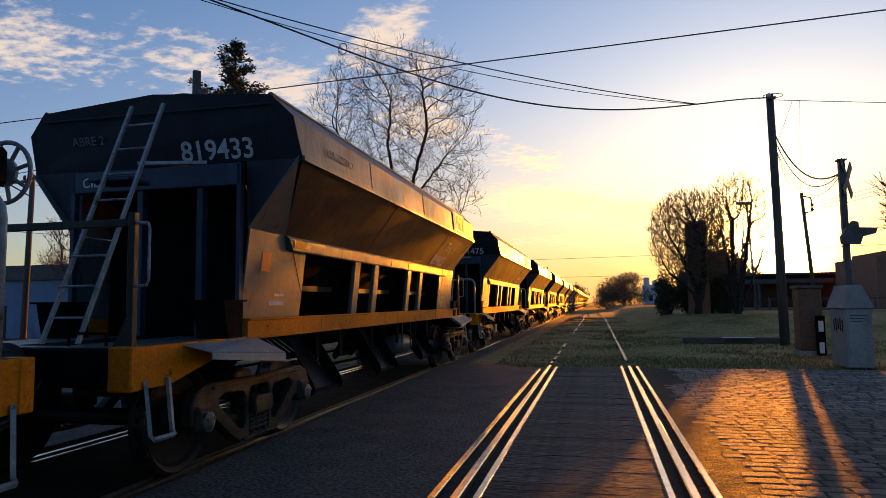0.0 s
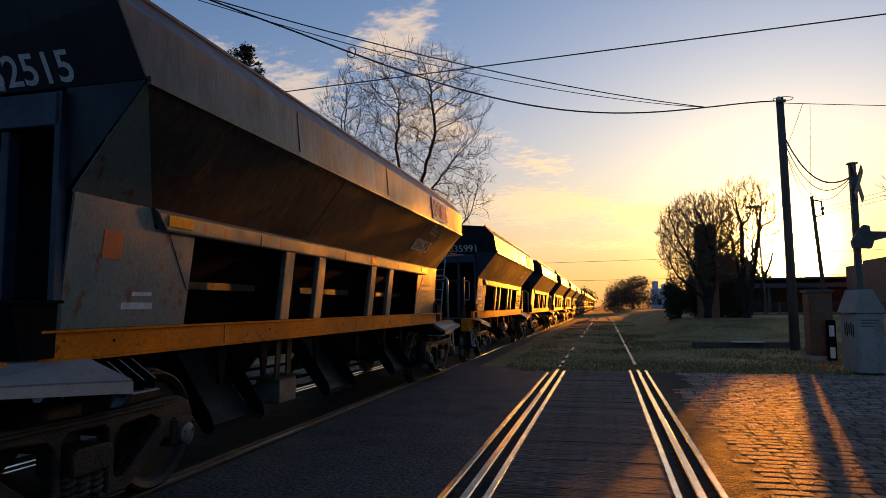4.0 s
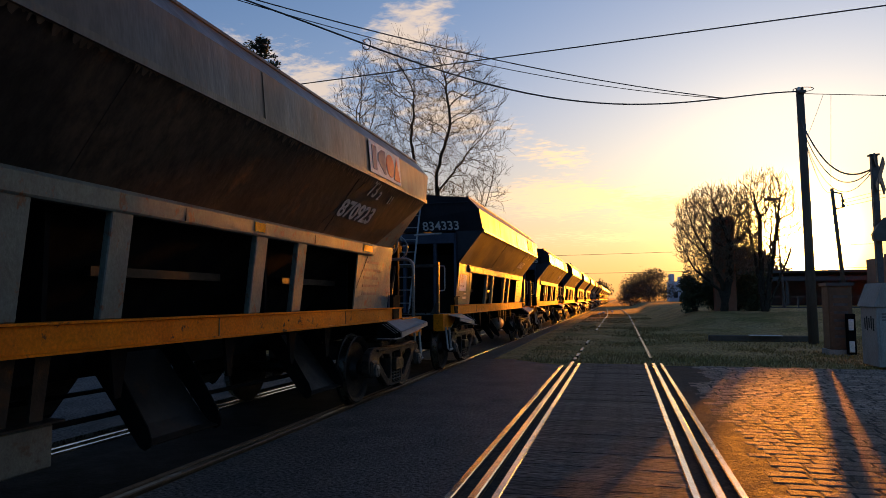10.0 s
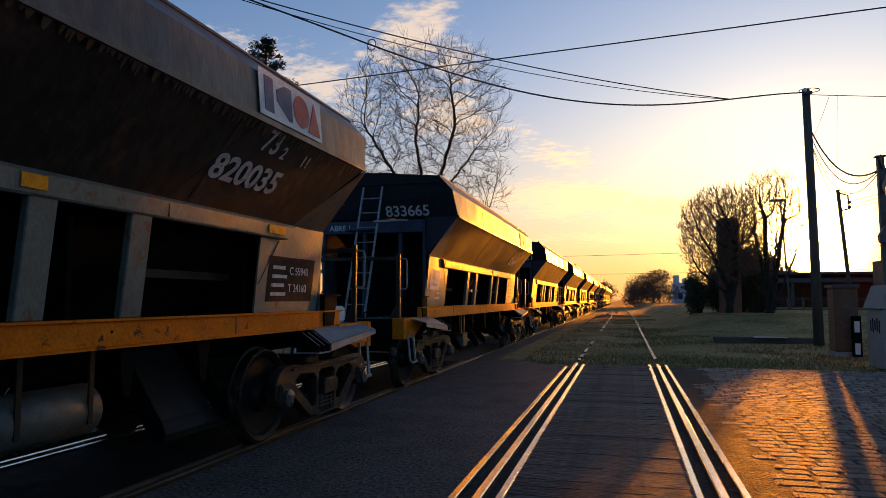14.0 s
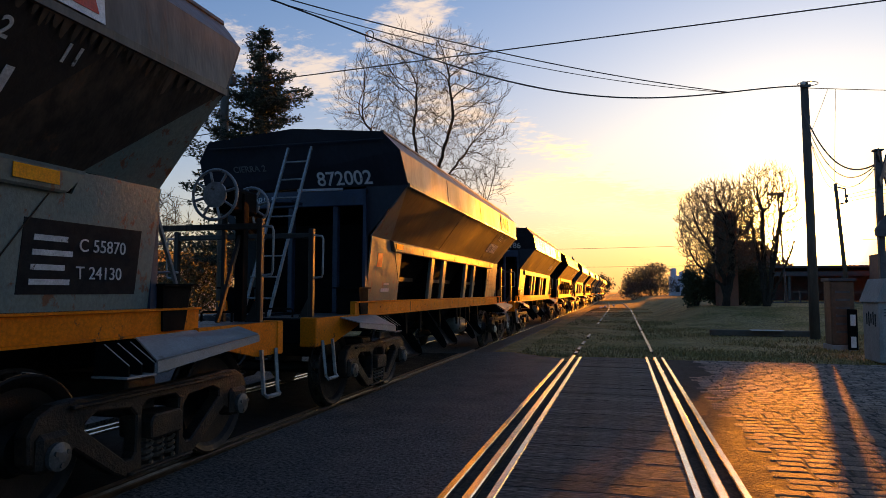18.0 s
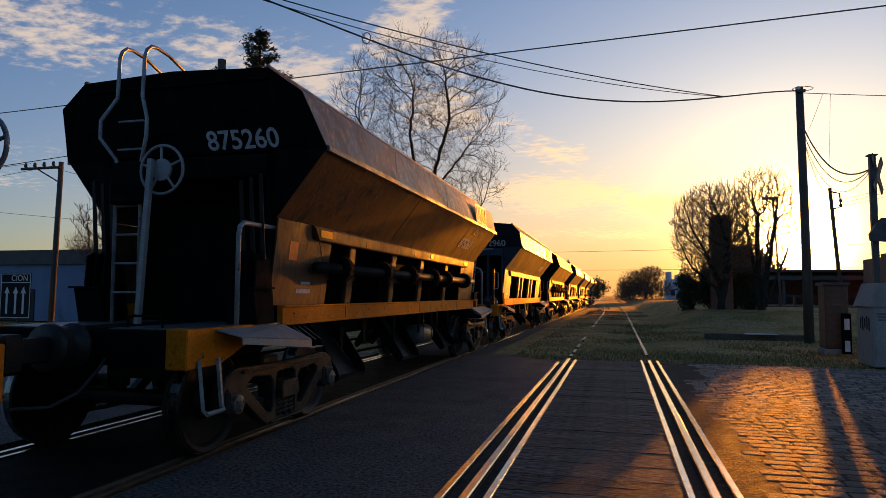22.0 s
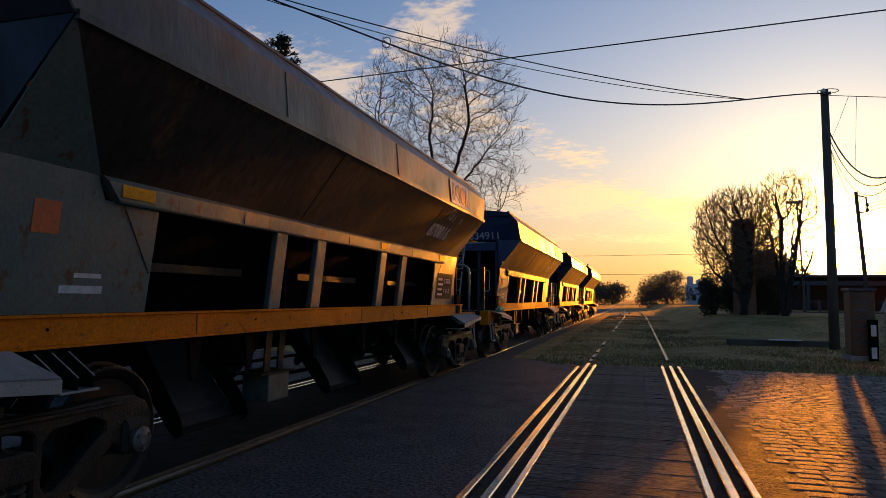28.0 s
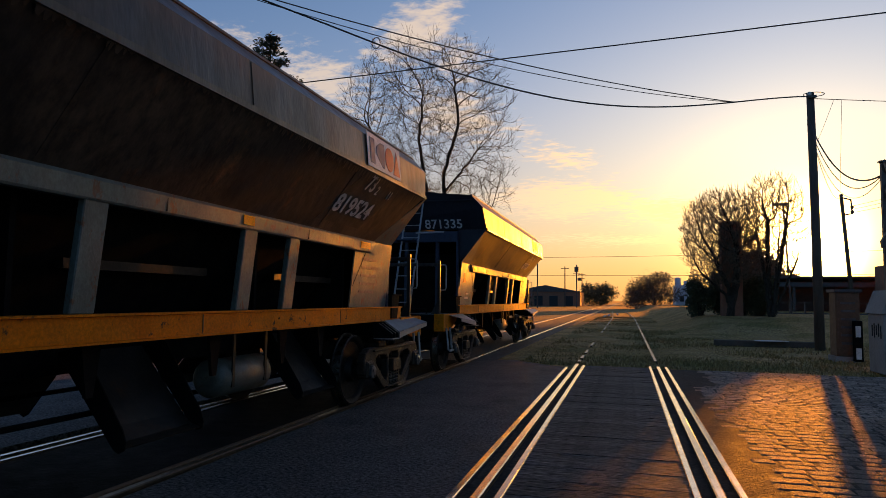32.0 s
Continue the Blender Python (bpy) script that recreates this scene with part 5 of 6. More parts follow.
            for j in (0, 1):
                bm.faces.new((rows[j][i][0], rows[j][i][1], rows[j][i + 1][1], rows[j][i + 1][0]))
        bmesh.ops.recalc_face_normals(bm, faces=bm.faces[:])
        meshes.append(finish("plank", bm, M["plank"]))
    while y < 14.9:
        wide = rng.uniform(0.16, 0.30)
        ob = new("plank", meshes[rng.randrange(4)])
        ob.parent = side
        ob.matrix_basis = Matrix.Translation((0, y, rng.uniform(-0.006, 0.001))) @ Matrix.Rotation(rng.uniform(-0.006, 0.006), 4, "Z") @ Matrix.Diagonal((1, wide * 0.998, 1, 1))
        y += wide


def make_setts():
    """Granite setts on the road beside the siding, laid in rows across it."""
    rng = random.Random(11)
    pav = root("sett_pavement", "uneven granite setts glinting in the low sun", "pavement", kind="structure")
    shapes = []
    for k in range(6):
        bm = bmesh.new()
        top = [(rng.uniform(-0.465, -0.42) * sx * -1, rng.uniform(-0.46, -0.40) * sy * -1, rng.uniform(-0.0018, 0.0012)) for sx, sy in ((-1, -1), (1, -1), (1, 1), (-1, 1))]
        a = [bm.verts.new((x * 0.94, y * 0.92, z)) for x, y, z in top]
        b = [bm.verts.new((x * 1.06, y * 1.08, z - 0.0045)) for x, y, z in top]
        c = [bm.verts.new((x * 1.08, y * 1.1, -0.06)) for x, y, z in top]
        bm.faces.new(a)
        for p, q in ((a, b), (b, c)):
            for i in range(4):
                bm.faces.new((p[i], q[i], q[(i + 1) % 4], p[(i + 1) % 4]))
        bmesh.ops.recalc_face_normals(bm, faces=bm.faces[:])
        shapes.append(finish("sett", bm, M["cobble"]))
    verts, faces, y, single = [], [], 2.5, 0
    while y < 14.6:
        deep = rng.uniform(0.15, 0.19)
        x = 1.02 + rng.uniform(0, 0.22) + 0.12 * noise.noise((y * 0.9, 0, 3))
        if y > 12:
            x += 0.3
        while x < 13:
            wide = rng.uniform(0.20, 0.36)
            z = 0.004 * noise.noise((x * 0.8, y * 0.8, 4)) + rng.uniform(-0.001, 0.001)
            m = Matrix.Translation((x + wide / 2, y + deep / 2 + 0.02 * math.sin(x * 1.3), z)) @ Matrix.Rotation(rng.uniform(-0.04, 0.04), 4, "Z") @ Matrix.Diagonal((wide * 0.96, deep * 0.94, 1, 1))
            me = shapes[rng.randrange(6)]
            if 4.9 < y < 9.5 and x < 3.4 and single < 300:
                ob = new("sett", me)
                ob.parent, ob.matrix_basis = pav, m
                single += 1
            else:
                base = len(verts)
                verts += [tuple(m @ v.co) for v in me.vertices]
                faces += [tuple(base + i for i in p.vertices) for p in me.polygons]
            x += wide
        y += deep
    me = bpy.data.meshes.new("setts")
    me.from_pydata(verts, [], faces)
    me.materials.append(M["cobble_far"])
    ob = new("setts", me)
    ob.parent = pav
    tagged(ob, "rows of granite setts", kind="stuff")


def scatter_blades(name, count, area, height, mat, seed, label, keep=lambda x, y: True):
    rng = random.Random(seed)
    verts, faces = [], []
    n = 0
    while n < count:
        x, y = rng.uniform(*area[0]), area[1][0] + (area[1][1] - area[1][0]) * rng.random() ** 1.7
        if not keep(x, y) or noise.noise((x * 0.5, y * 0.5, 9)) + rng.uniform(-0.35, 0.35) < -0.05:
            n += 1
            continue
        h = height * rng.uniform(0.4, 1.2)
        a = rng.uniform(0, math.pi)
        wx, wy = 0.012 * math.cos(a) * (1 + y / 25), 0.012 * math.sin(a) * (1 + y / 25)
        lx, ly = rng.uniform(-0.6, 0.6) * h, rng.uniform(-0.6, 0.6) * h
        b = len(verts)
        verts += [(x - wx, y - wy, -0.06), (x + wx, y + wy, -0.06), (x + lx, y + ly, -0.04 + h)]
        faces.append((b, b + 1, b + 2))
        n += 1
    me = bpy.data.meshes.new(name)
    me.from_pydata(verts, [], faces)
    me.materials.append(mat)
    tagged(new(name, me), label, "grass", kind="stuff")


# ---------------------------------------------------------------- trees
def bare_tree(name, base, height, spread, seed, label, levels=6, kids=(3, 4), thick=0.22, lean=(0, 0), stems=1, up=0.35, stem_len=0.28, twig_r=0.007, fan=0.2):
    """A leafless tree: trunk and limbs in one part, fine twigs in the other."""
    rng = random.Random(seed)
    limb, twig = ([], []), ([], [])

    def segment(store, p, q, r0, r1, sides):
        v, f = store
        d = (q - p).normalized()
        u = d.orthogonal().normalized()
        s = d.cross(u)
        b = len(v)
        for c, r in ((p, r0), (q, r1)):
            for k in range(sides):
                a = 2 * math.pi * k / sides
                v.append(tuple(c + (u * math.cos(a) + s * math.sin(a)) * r))
        for k in range(sides):
            f.append((b + k, b + (k + 1) % sides, b + sides + (k + 1) % sides, b + sides + k))

    def grow(p, d, length, r, level):
        store, sides = (limb, 6) if level < 3 else (twig, 3)
        steps = 3 if level < 5 else 2
        for k in range(steps):
            d = (d + Vector((rng.gauss(0, 0.13), rng.gauss(0, 0.13), rng.gauss(0, 0.08) + 0.05 * up))).normalized()
            q = p + d * length / steps
            r1 = r * (0.86 if level < levels else 0.6)
            segment(store, p, q, r, r1, sides)
            if level < levels and k > 0:
                for _ in range(rng.randint(*kids) if k == steps - 1 else 1):
                    side = Vector((rng.gauss(0, 1), rng.gauss(0, 1), rng.gauss(0, 0.5)))
                    nd = (d * (1.0 + up) + side.normalized() * spread + Vector((0, 0, up * 0.5))).normalized()
                    grow(q, nd, length * rng.uniform(0.62, 0.88), max(r1 * rng.uniform(0.5, 0.72), twig_r), level + 1)
            p, r = q, r1

    for k in range(stems):
        d = Vector((lean[0] + (rng.uniform(-fan, fan) if stems > 1 else 0), lean[1] + (rng.uniform(-fan, fan) if stems > 1 else 0), 1)).normalized()
        grow(Vector(base) + (Vector((rng.uniform(-0.5, 0.5), rng.uniform(-0.5, 0.5), 0)) if stems > 1 else Vector()), d, height * stem_len, thick, 0)
    tree = root(name, label, "tree")
    for nm, (v, f), mat in (("trunk", limb, M["bark"]), ("crown", twig, M["twig"])):
        me = bpy.data.meshes.new(nm)
        me.from_pydata(v, [], f)
        me.materials.append(mat)
        ob = new(nm, me)
        ob.parent = tree
        tagged(ob, "" if nm == "trunk" else "crown of fine leafless twigs")
    return tree


def grown_tree(name, base, stems, middle, half, power, count, seed, label, step=0.28, kill=0.5, floor=1.5, tip=0.008, twigs=3, twig_len=0.5, stout=0.38, twig_mat="twig"):
    """A leafless tree whose branches grow towards points spread through its crown."""
    rng = np.random.default_rng(seed)
    mid, half = np.array(middle, float), np.array(half, float)
    goal = rng.uniform(-1, 1, (count * 3, 3))
    goal = goal[(np.abs(goal) ** power).sum(1) < rng.uniform(0.72, 1.08, len(goal))][:count] * half + mid
    goal = goal[goal[:, 2] > floor]
    node, parent = [], []
    for line in stems:
        pts = [Vector(base) + Vector((rng.uniform(-0.15, 0.15), rng.uniform(-0.15, 0.15), 0))] + [Vector(p) for p in line]
        last = -1
        for a, b in zip(pts, pts[1:]):
            n = max(int((b - a).length / step), 1)
            for k in range(n + (b is pts[-1])):
                p = a.lerp(b, k / n) + Vector((rng.normal(0, 0.03), rng.normal(0, 0.03), 0))
                node.append(np.array(p))
                parent.append(last)
                last = len(node) - 1
    arr = np.array(node)
    d = np.linalg.norm(goal[:, None] - arr[None], axis=2)
    near, dist = d.argmin(1), d.min(1)
    sprouts = {}
    for _ in range(90):
        if not len(goal):
            break
        pull = {}
        for g, n, dd in zip(goal, near, dist):
            if dd < 4.5:
                v = (g - node[n]) / max(dd, 1e-6)
                pull[n] = pull.get(n, 0) + v
        fresh = []
        for n, v in pull.items():
            if sprouts.get(n, 0) > 2:
                continue
            sprouts[n] = sprouts.get(n, 0) + 1
            v = v / max(np.linalg.norm(v), 1e-6) + rng.normal(0, 0.09, 3) + np.array((0, 0, 0.10))
            if parent[n] >= 0:
                v = v + 0.7 * (node[n] - node[parent[n]]) / step
            fresh.append(len(node))
            node.append(node[n] + v / np.linalg.norm(v) * step)
            parent.append(n)
        if not fresh:
            break
        new_pts = np.array([node[k] for k in fresh])
        d = np.linalg.norm(goal[:, None] - new_pts[None], axis=2)
        best, dm = d.argmin(1), d.min(1)
        closer = dm < dist
        near, dist = np.where(closer, np.array(fresh)[best], near), np.where(closer, dm, dist)
        keep = dist > kill
        goal, near, dist = goal[keep], near[keep], dist[keep]
    load = np.zeros(len(node))
    kids = np.zeros(len(node), int)
    for k in range(len(node) - 1, -1, -1):
        if load[k] == 0:
            load[k] = 1
        if parent[k] >= 0:
            load[parent[k]] += load[k]
            kids[parent[k]] += 1
    rad = np.minimum(tip * load ** stout, 0.24)
    limb, twig = ([], []), ([], [])

    def segment(store, p, q, r0, r1, sides):
        v, f = store
        p, q = Vector(p), Vector(q)
        way = (q - p).normalized()
        u = way.orthogonal().normalized()
        s = way.cross(u)
        b = len(v)
        for c, r in ((p, r0), (q, r1)):
            for k in range(sides):
                a = 2 * math.pi * k / sides
                v.append(tuple(c + (u * math.cos(a) + s * math.sin(a)) * r))
        for k in range(sides):
            f.append((b + k, b + (k + 1) % sides, b + sides + (k + 1) % sides, b + sides + k))
    for k in range(len(node)):
        if parent[k] < 0:
            continue
        thick = load[k] > 14
        segment(limb if thick else twig, node[parent[k]], node[k], min(rad[parent[k]], rad[k] * 1.4), rad[k], 6 if thick else 3)
        if load[k] < 12:
            way = node[k] - node[parent[k]]
            way = way / np.linalg.norm(way)
            for _ in range(twigs if kids[k] == 0 else 2):
                e = way * 0.9 + rng.normal(0, 0.42, 3) + np.array((0, 0, 0.5))
                e = e / np.linalg.norm(e) * twig_len * rng.uniform(0.4, 1.0)
                m = node[k] + e * 0.5 + rng.normal(0, 0.03, 3)
                segment(twig, node[k], m, tip * 0.8, tip * 0.7, 3)
                segment(twig, m, node[k] + e + np.array((0, 0, 0.06)), tip * 0.7, tip * 0.4, 3)
    tree = root(name, label, "tree")
    for nm, (v, f), mat in (("trunk", limb, M["bark"]), ("crown", twig, M[twig_mat])):
        me = bpy.data.meshes.new(nm)
        me.from_pydata(v, [], f)
        me.materials.append(mat)
        ob = new(nm, me)
        ob.parent = tree
        tagged(ob, "" if nm == "trunk" else "crown of fine leafless twigs")
    return tree


def conifer(base, height, radius, seed, label):
    """Whorls of uneven drooping branches, each a spray of needle clumps."""
    rng = random.Random(seed)
    tree = root("conifer", label, "tree")
    part("trunk", tube([base, (base[0], base[1], base[2] + height)], 0.2, 8, r_end=0.02), M["bark"], tree)
    verts, faces = [], []
    z = base[2] + height * 0.2
    top = base[2] + height
    while z < top - 0.05:
        reach = min(radius, 0.60 * (top - z) + 0.10)
        for k in range(8 if top - z > 1.2 else 5):
            a = rng.uniform(0, 2 * math.pi)
            ln = reach * rng.choice((0.45, 0.75, 1.0, 1.2)) * rng.uniform(0.85, 1.1)
            lift = rng.uniform(-0.10, 0.22)
            n = max(int(ln * 13), 4)
            tuft = rng.uniform(0, 6.28)
            for j in range(n):
                s = (j + 1) / n
                p = Vector((base[0] + math.cos(a) * ln * s, base[1] + math.sin(a) * ln * s, z - 0.20 * ln * s + (0.28 + lift) * ln * s * s))
                wide = (0.04 + 0.15 * ln * s * (1.2 - s)) * (0.7 + 0.5 * math.sin(tuft + 9 * s))
                for _ in range(14):
                    o = Vector((rng.gauss(0, wide), rng.gauss(0, wide), rng.gauss(0, 0.055)))
                    d1 = Vector((rng.gauss(0, 1) + math.cos(a), rng.gauss(0, 1) + math.sin(a), rng.gauss(0.3, 0.5))).normalized()
                    d2 = Vector((rng.gauss(0, 1), rng.gauss(0, 1), rng.gauss(0, 1))).normalized()
                    b = len(verts)
                    verts += [tuple(p + o), tuple(p + o + d1 * 0.13), tuple(p + o + d1 * 0.06 + d2 * 0.055)]
                    faces.append((b, b + 1, b + 2))
        z += rng.uniform(0.18, 0.34)
    me = bpy.data.meshes.new("foliage")
    me.from_pydata(verts, [], faces)
    me.materials.append(M["needle"])
    ob = new("foliage", me)
    ob.parent = tree
    tagged(ob, "dark uneven needle foliage")


def bush(name, base, size, seed, label, count=4000, leaf=0.09, mat="leaf", category="bush"):
    rng = random.Random(seed)
    tree = root(name, label, category)
    stems = bmesh.new()
    blobs = []
    for k in range(9):
        q = Vector((base[0] + rng.uniform(-0.36, 0.36) * size[0], base[1] + rng.uniform(-0.36, 0.36) * size[1], base[2] + size[2] * (0.24 + 0.58 * (k / 8) + rng.uniform(-0.05, 0.05))))
        tube([(base[0] + rng.uniform(-0.1, 0.1) * size[0], base[1], base[2]), q], 0.05, 5, stems, r_end=0.015)
        blobs.append((q, rng.uniform(0.22, 0.36)))
    part("stem", stems, M["bark"], tree)
    verts, faces = [], []
    for _ in range(count):
        q, r = blobs[rng.randrange(9)]
        d = Vector((rng.gauss(0, 1), rng.gauss(0, 1), rng.gauss(0, 1))).normalized() * rng.random() ** 0.4
        p = q + Vector((d.x * size[0] * r, d.y * size[1] * r, d.z * size[2] * r))
        p.z = max(p.z, base[2] + 0.03)
        d1, d2 = Vector((rng.gauss(0, 1), rng.gauss(0, 1), rng.gauss(0, 1))).normalized(), Vector((rng.gauss(0, 1), rng.gauss(0, 1), rng.gauss(0, 1))).normalized()
        b = len(verts)
        verts += [tuple(p), tuple(p + d1 * leaf), tuple(p + d1 * leaf * 0.6 + d2 * leaf * 0.6)]
        faces.append((b, b + 1, b + 2))
    me = bpy.data.meshes.new("leaves")
    me.from_pydata(verts, [], faces)
    me.materials.append(M[mat])
    ob = new("leaves", me)
    ob.parent = tree
    return tree


# ---------------------------------------------------------------- poles and cables
def sag(a, b, drop, n=24):
    a, b = Vector(a), Vector(b)
    return [a.lerp(b, k / n) - Vector((0, 0, drop * 4 * (k / n) * (1 - k / n))) for k in range(n + 1)]


def cable(a, b, drop, r=0.012, label="black overhead cable", n=24):
    return thing("overhead_cable", tube(sag(a, b, drop, n), r, 5), M["cable"], label, "cable", "overhead cables")


def make_poles():
    p = root("utility_pole", "tall weathered wooden utility pole beside the crossing", "utility pole")
    part("shaft", tube([(5.74, 22.73, -0.1), (5.72, 22.73, 4), (5.68, 22.73, 8.05)], 0.15, 12, r_end=0.11), M["pole"], p, "", True)
    part("cable_clamp", box(5.54, 5.82, 22.55, 22.63, 7.86, 7.94), M["iron"], p)
    part("insulator", lathe([(0, 0.03), (0.03, 0.06), (0.1, 0.06), (0.13, 0.03)], "z", (5.62, 22.58, 7.92), 10), M["sign_white"], p)
    q = root("utility_pole", "distant wooden pole with a transformer bracket", "utility pole")
    part("shaft", tube([(13.3, 45, -0.1), (12.77, 45, 8.1)], 0.13, 10, r_end=0.10), M["pole"], q, "", True)
    part("bracket", tube([(12.75, 45, 7.9), (13.3, 45, 7.75), (13.35, 45, 6.9), (12.85, 45, 6.8)], 0.05, 6), M["iron"], q)
    for z in (7.3, 7.0):
        part("insulator", lathe([(0, 0.05), (0.05, 0.1), (0.16, 0.1), (0.2, 0.05)], "z", (13.35, 45, z - 0.1), 8), M["iron"], q)


def make_signal():
    s = root("crossing_sign", "old level crossing post with crossbuck seen edge-on", "crossing sign")
    part("post", box(5.20, 5.32, 15.59, 15.71, 0.0, 4.40, 0.010), M["iron"], s, "dark square post")
    part("post_cap", box(5.17, 5.35, 15.56, 15.74, 4.40, 4.43), M["iron"], s)
    for a in (44, -44):
        bm = box(-0.50, 0.50, -0.012, 0.012, -0.09, 0.09)
        bm.transform(Matrix.Translation((5.40, 15.78 + 0.0004 * a, 4.03)) @ Matrix.Rotation(radians(58), 4, "Z") @ Matrix.Rotation(radians(a), 4, "Y"))
        part("crossbuck_arm", bm, M["iron"], s)
    bm = prism([(5.10, 2.72), (5.20, 2.90), (5.34, 3.06), (5.44, 3.04), (5.46, 2.92), (5.80, 2.90), (5.76, 2.78), (5.52, 2.72), (5.46, 2.56), (5.12, 2.58)], "y", 15.42, 15.54)
    part("signal_head", bm, M["iron"], s, "dark crossing lamp head with a visor")
    c = root("signal_cabinet", "stained concrete cabinet with scrawled marks", "cabinet")
    part("body", box(4.97, 5.47, 15.1, 16.0, 0.0, 1.22, 0.02), M["concrete"], c)
    part("cap", prism([(4.92, 1.22), (5.52, 1.22), (5.29, 1.70), (5.10, 1.70)], "y", 15.06, 16.04), M["concrete"], c)
    part("door", box(5.02, 5.43, 15.085, 15.1, 0.08, 1.14), M["concrete"], c)
    for k in range(5):
        part("scrawl", box(4.964, 4.97, 15.25 + 0.12 * k, 15.30 + 0.12 * k, 0.72 + 0.03 * (k % 3), 0.98 + 0.04 * (k % 2)), M["placard"], c)
    for k in range(3):
        part("faded_writing", box(5.06, 5.38 - 0.05 * k, 15.08, 15.085, 1.06 - 0.06 * k, 1.085 - 0.06 * k), M["iron"], c)
    for x, y in ((5.49, 18.42),):
        m = root("marker_post", "low post striped black and white", "post")
        part("shaft", box(x - 0.09, x + 0.09, y - 0.09, y + 0.09, 0, 1.0, 0.01), M["black"], m)
        for z in (0.06, 0.60):
            part("white_stripe", box(x - 0.070, x + 0.045, y - 0.096, y - 0.09, z, z + 0.27), M["sign_white"], m)
    beam = root("timber_beam", "heavy weathered timber lying on the ground", "timber")
    part("timber", box(2.82, 5.98, 23.6, 23.85, -0.03, 0.17, 0.02), M["beam"], beam)
    thing("discarded_board", box(4.05, 5.0, 23.3, 23.7, 0.172, 0.19), M["paper"], "pale board lying on the timber", "board")


def make_right_side():
    # low open shed with a long flat roof
    sh = root("open_shed", "long low shed with a flat roof, against the light", "shed")
    part("roof", box(7.0, 26, 60, 66, 3.45, 3.62), M["roof"], sh, "dark flat roof")
    part("fascia", box(7.0, 26, 59.9, 60, 2.75, 3.12), M["roof"], sh)
    for k in range(10):
        x = 7.4 + 2.0 * k
        part("column", box(x - 0.1, x + 0.1, 60.1, 60.3, 0, 3.05), M["iron"], sh)
    part("back_wall", box(10, 26, 65.7, 66, 0, 3.45), M["roof"], sh)
    f = root("rail_fence", "low iron fence beyond the grass", "fence")
    for k in range(16):
        x = 9.5 + 0.9 * k
        part("fence_post", box(x - 0.05, x + 0.05, 47.9, 48.0, 0, 1.5), M["iron"], f)
    for z in (0.7, 1.4):
        part("fence_bar", box(9.5, 23, 47.92, 47.98, z, z + 0.07), M["iron"], f)
    h = root("brick_building", "plain brick building beyond the shed roof", "house")
    part("wall", box(18.6, 40, 50, 58, 0, 4.3), M["brick_wall"], h)
    part("parapet", box(19.9, 40.2, 49.8, 58.2, 4.3, 4.75), M["brick_wall"], h)
    for k in range(4):
        win = part("window", box(20.5 + 4 * k, 22.0 + 4 * k, 49.96, 50.0, 1.6, 3.2), GLASS, h)
        part("window_frame", box(20.4 + 4 * k, 22.1 + 4 * k, 49.9, 49.96, 3.2, 3.35), M["iron"], win)
    hut = root("relay_cabinet", "tall dark rusty relay cabinet by the crossing", "cabinet")
    part("body", box(5.07, 5.61, 18.6, 19.15, 0.1, 1.70, 0.02), M["rail_rust"], hut)
    part("plinth", box(5.03, 5.65, 18.55, 19.20, -0.05, 0.1), M["concrete"], hut)
    part("roof", box(5.03, 5.65, 18.54, 19.21, 1.70, 1.78), M["roof"], hut)
    part("door", box(5.12, 5.56, 18.585, 18.6, 0.16, 1.64), M["rail_rust"], hut)
    for k in range(6):
        part("louvre", box(5.18, 5.50, 18.57, 18.585, 0.4 + 0.2 * k, 0.46 + 0.2 * k), M["iron"], hut)
    t = root("brick_pier", "square brick pier among the trees", "pier")
    part("shaft", box(5.05, 6.1, 38.6, 39.6, 0.4, 5.85, 0.02), M["brick_wall"], t)
    grown_tree("tree", (5.35, 37.5, 0.5), [[(5.2, 37.5, 2.2), (4.6, 37.3, 3.6)], [(5.6, 37.6, 2.4), (5.7, 37.5, 4.4)], [(5.1, 37.4, 1.8), (4.0, 37.2, 2.8)]], (5.0, 37.4, 4.75), (2.15, 1.6, 2.6), 2.4, 4200, 21,
               "broad leafless tree before the sunset", 0.2, 0.17, 1.9, 0.0095, 4, 0.42, 0.46)
    grown_tree("tree", (7.2, 37, 0.5), [[(7.0, 37, 2.2), (6.5, 37, 5.2)], [(7.1, 37.1, 2.0), (7.1, 37.1, 5.8)], [(7.4, 37, 2.2), (8.0, 37, 5.6)], [(7.3, 36.9, 1.8), (7.6, 36.9, 5.0)], [(7.6, 37, 1.6), (8.5, 37, 3.8)]], (7.35, 37, 5.4), (1.75, 1.4, 2.6), 2.3, 2600, 22,
               "leafless tree with many upright limbs", 0.2, 0.20, 2.6, 0.0095, 4, 0.42, 0.50)
    bare_tree("tree", (16.2, 36, 0), 7.0, 0.8, 23, "small leafless tree behind the brick building", 6, (2, 3), 0.12, stems=2, stem_len=0.34, twig_r=0.016)
    # the two right bushes stand in for trunks, added to shade the planks
    for k, (x, high) in enumerate(((4.1, 2.3), (5.2, 2.5), (6.3, 2.5), (7.2, 2.4))):
        bush("bush", (x, 40.2, 0.55), (1.7, 1.6, high), 60 + k, "dense dark hedge bush below the trees, partly added to shade the crossing", 5500, 0.14)
    # added trees, hidden by nearer ones, keep the sun off the lower wagon sides
    for k, (y, h) in enumerate(((76, 6.6), (90, 7.2), (106, 7.6), (126, 8.2), (148, 9.0), (172, 9.6))):
        bush("tree", (0.168 * y, y, 0.3), (7.5, 6, h), 70 + k, "unseen tree added behind the siding to shade the lower wagons", 5000, 0.4, "twig", "tree")
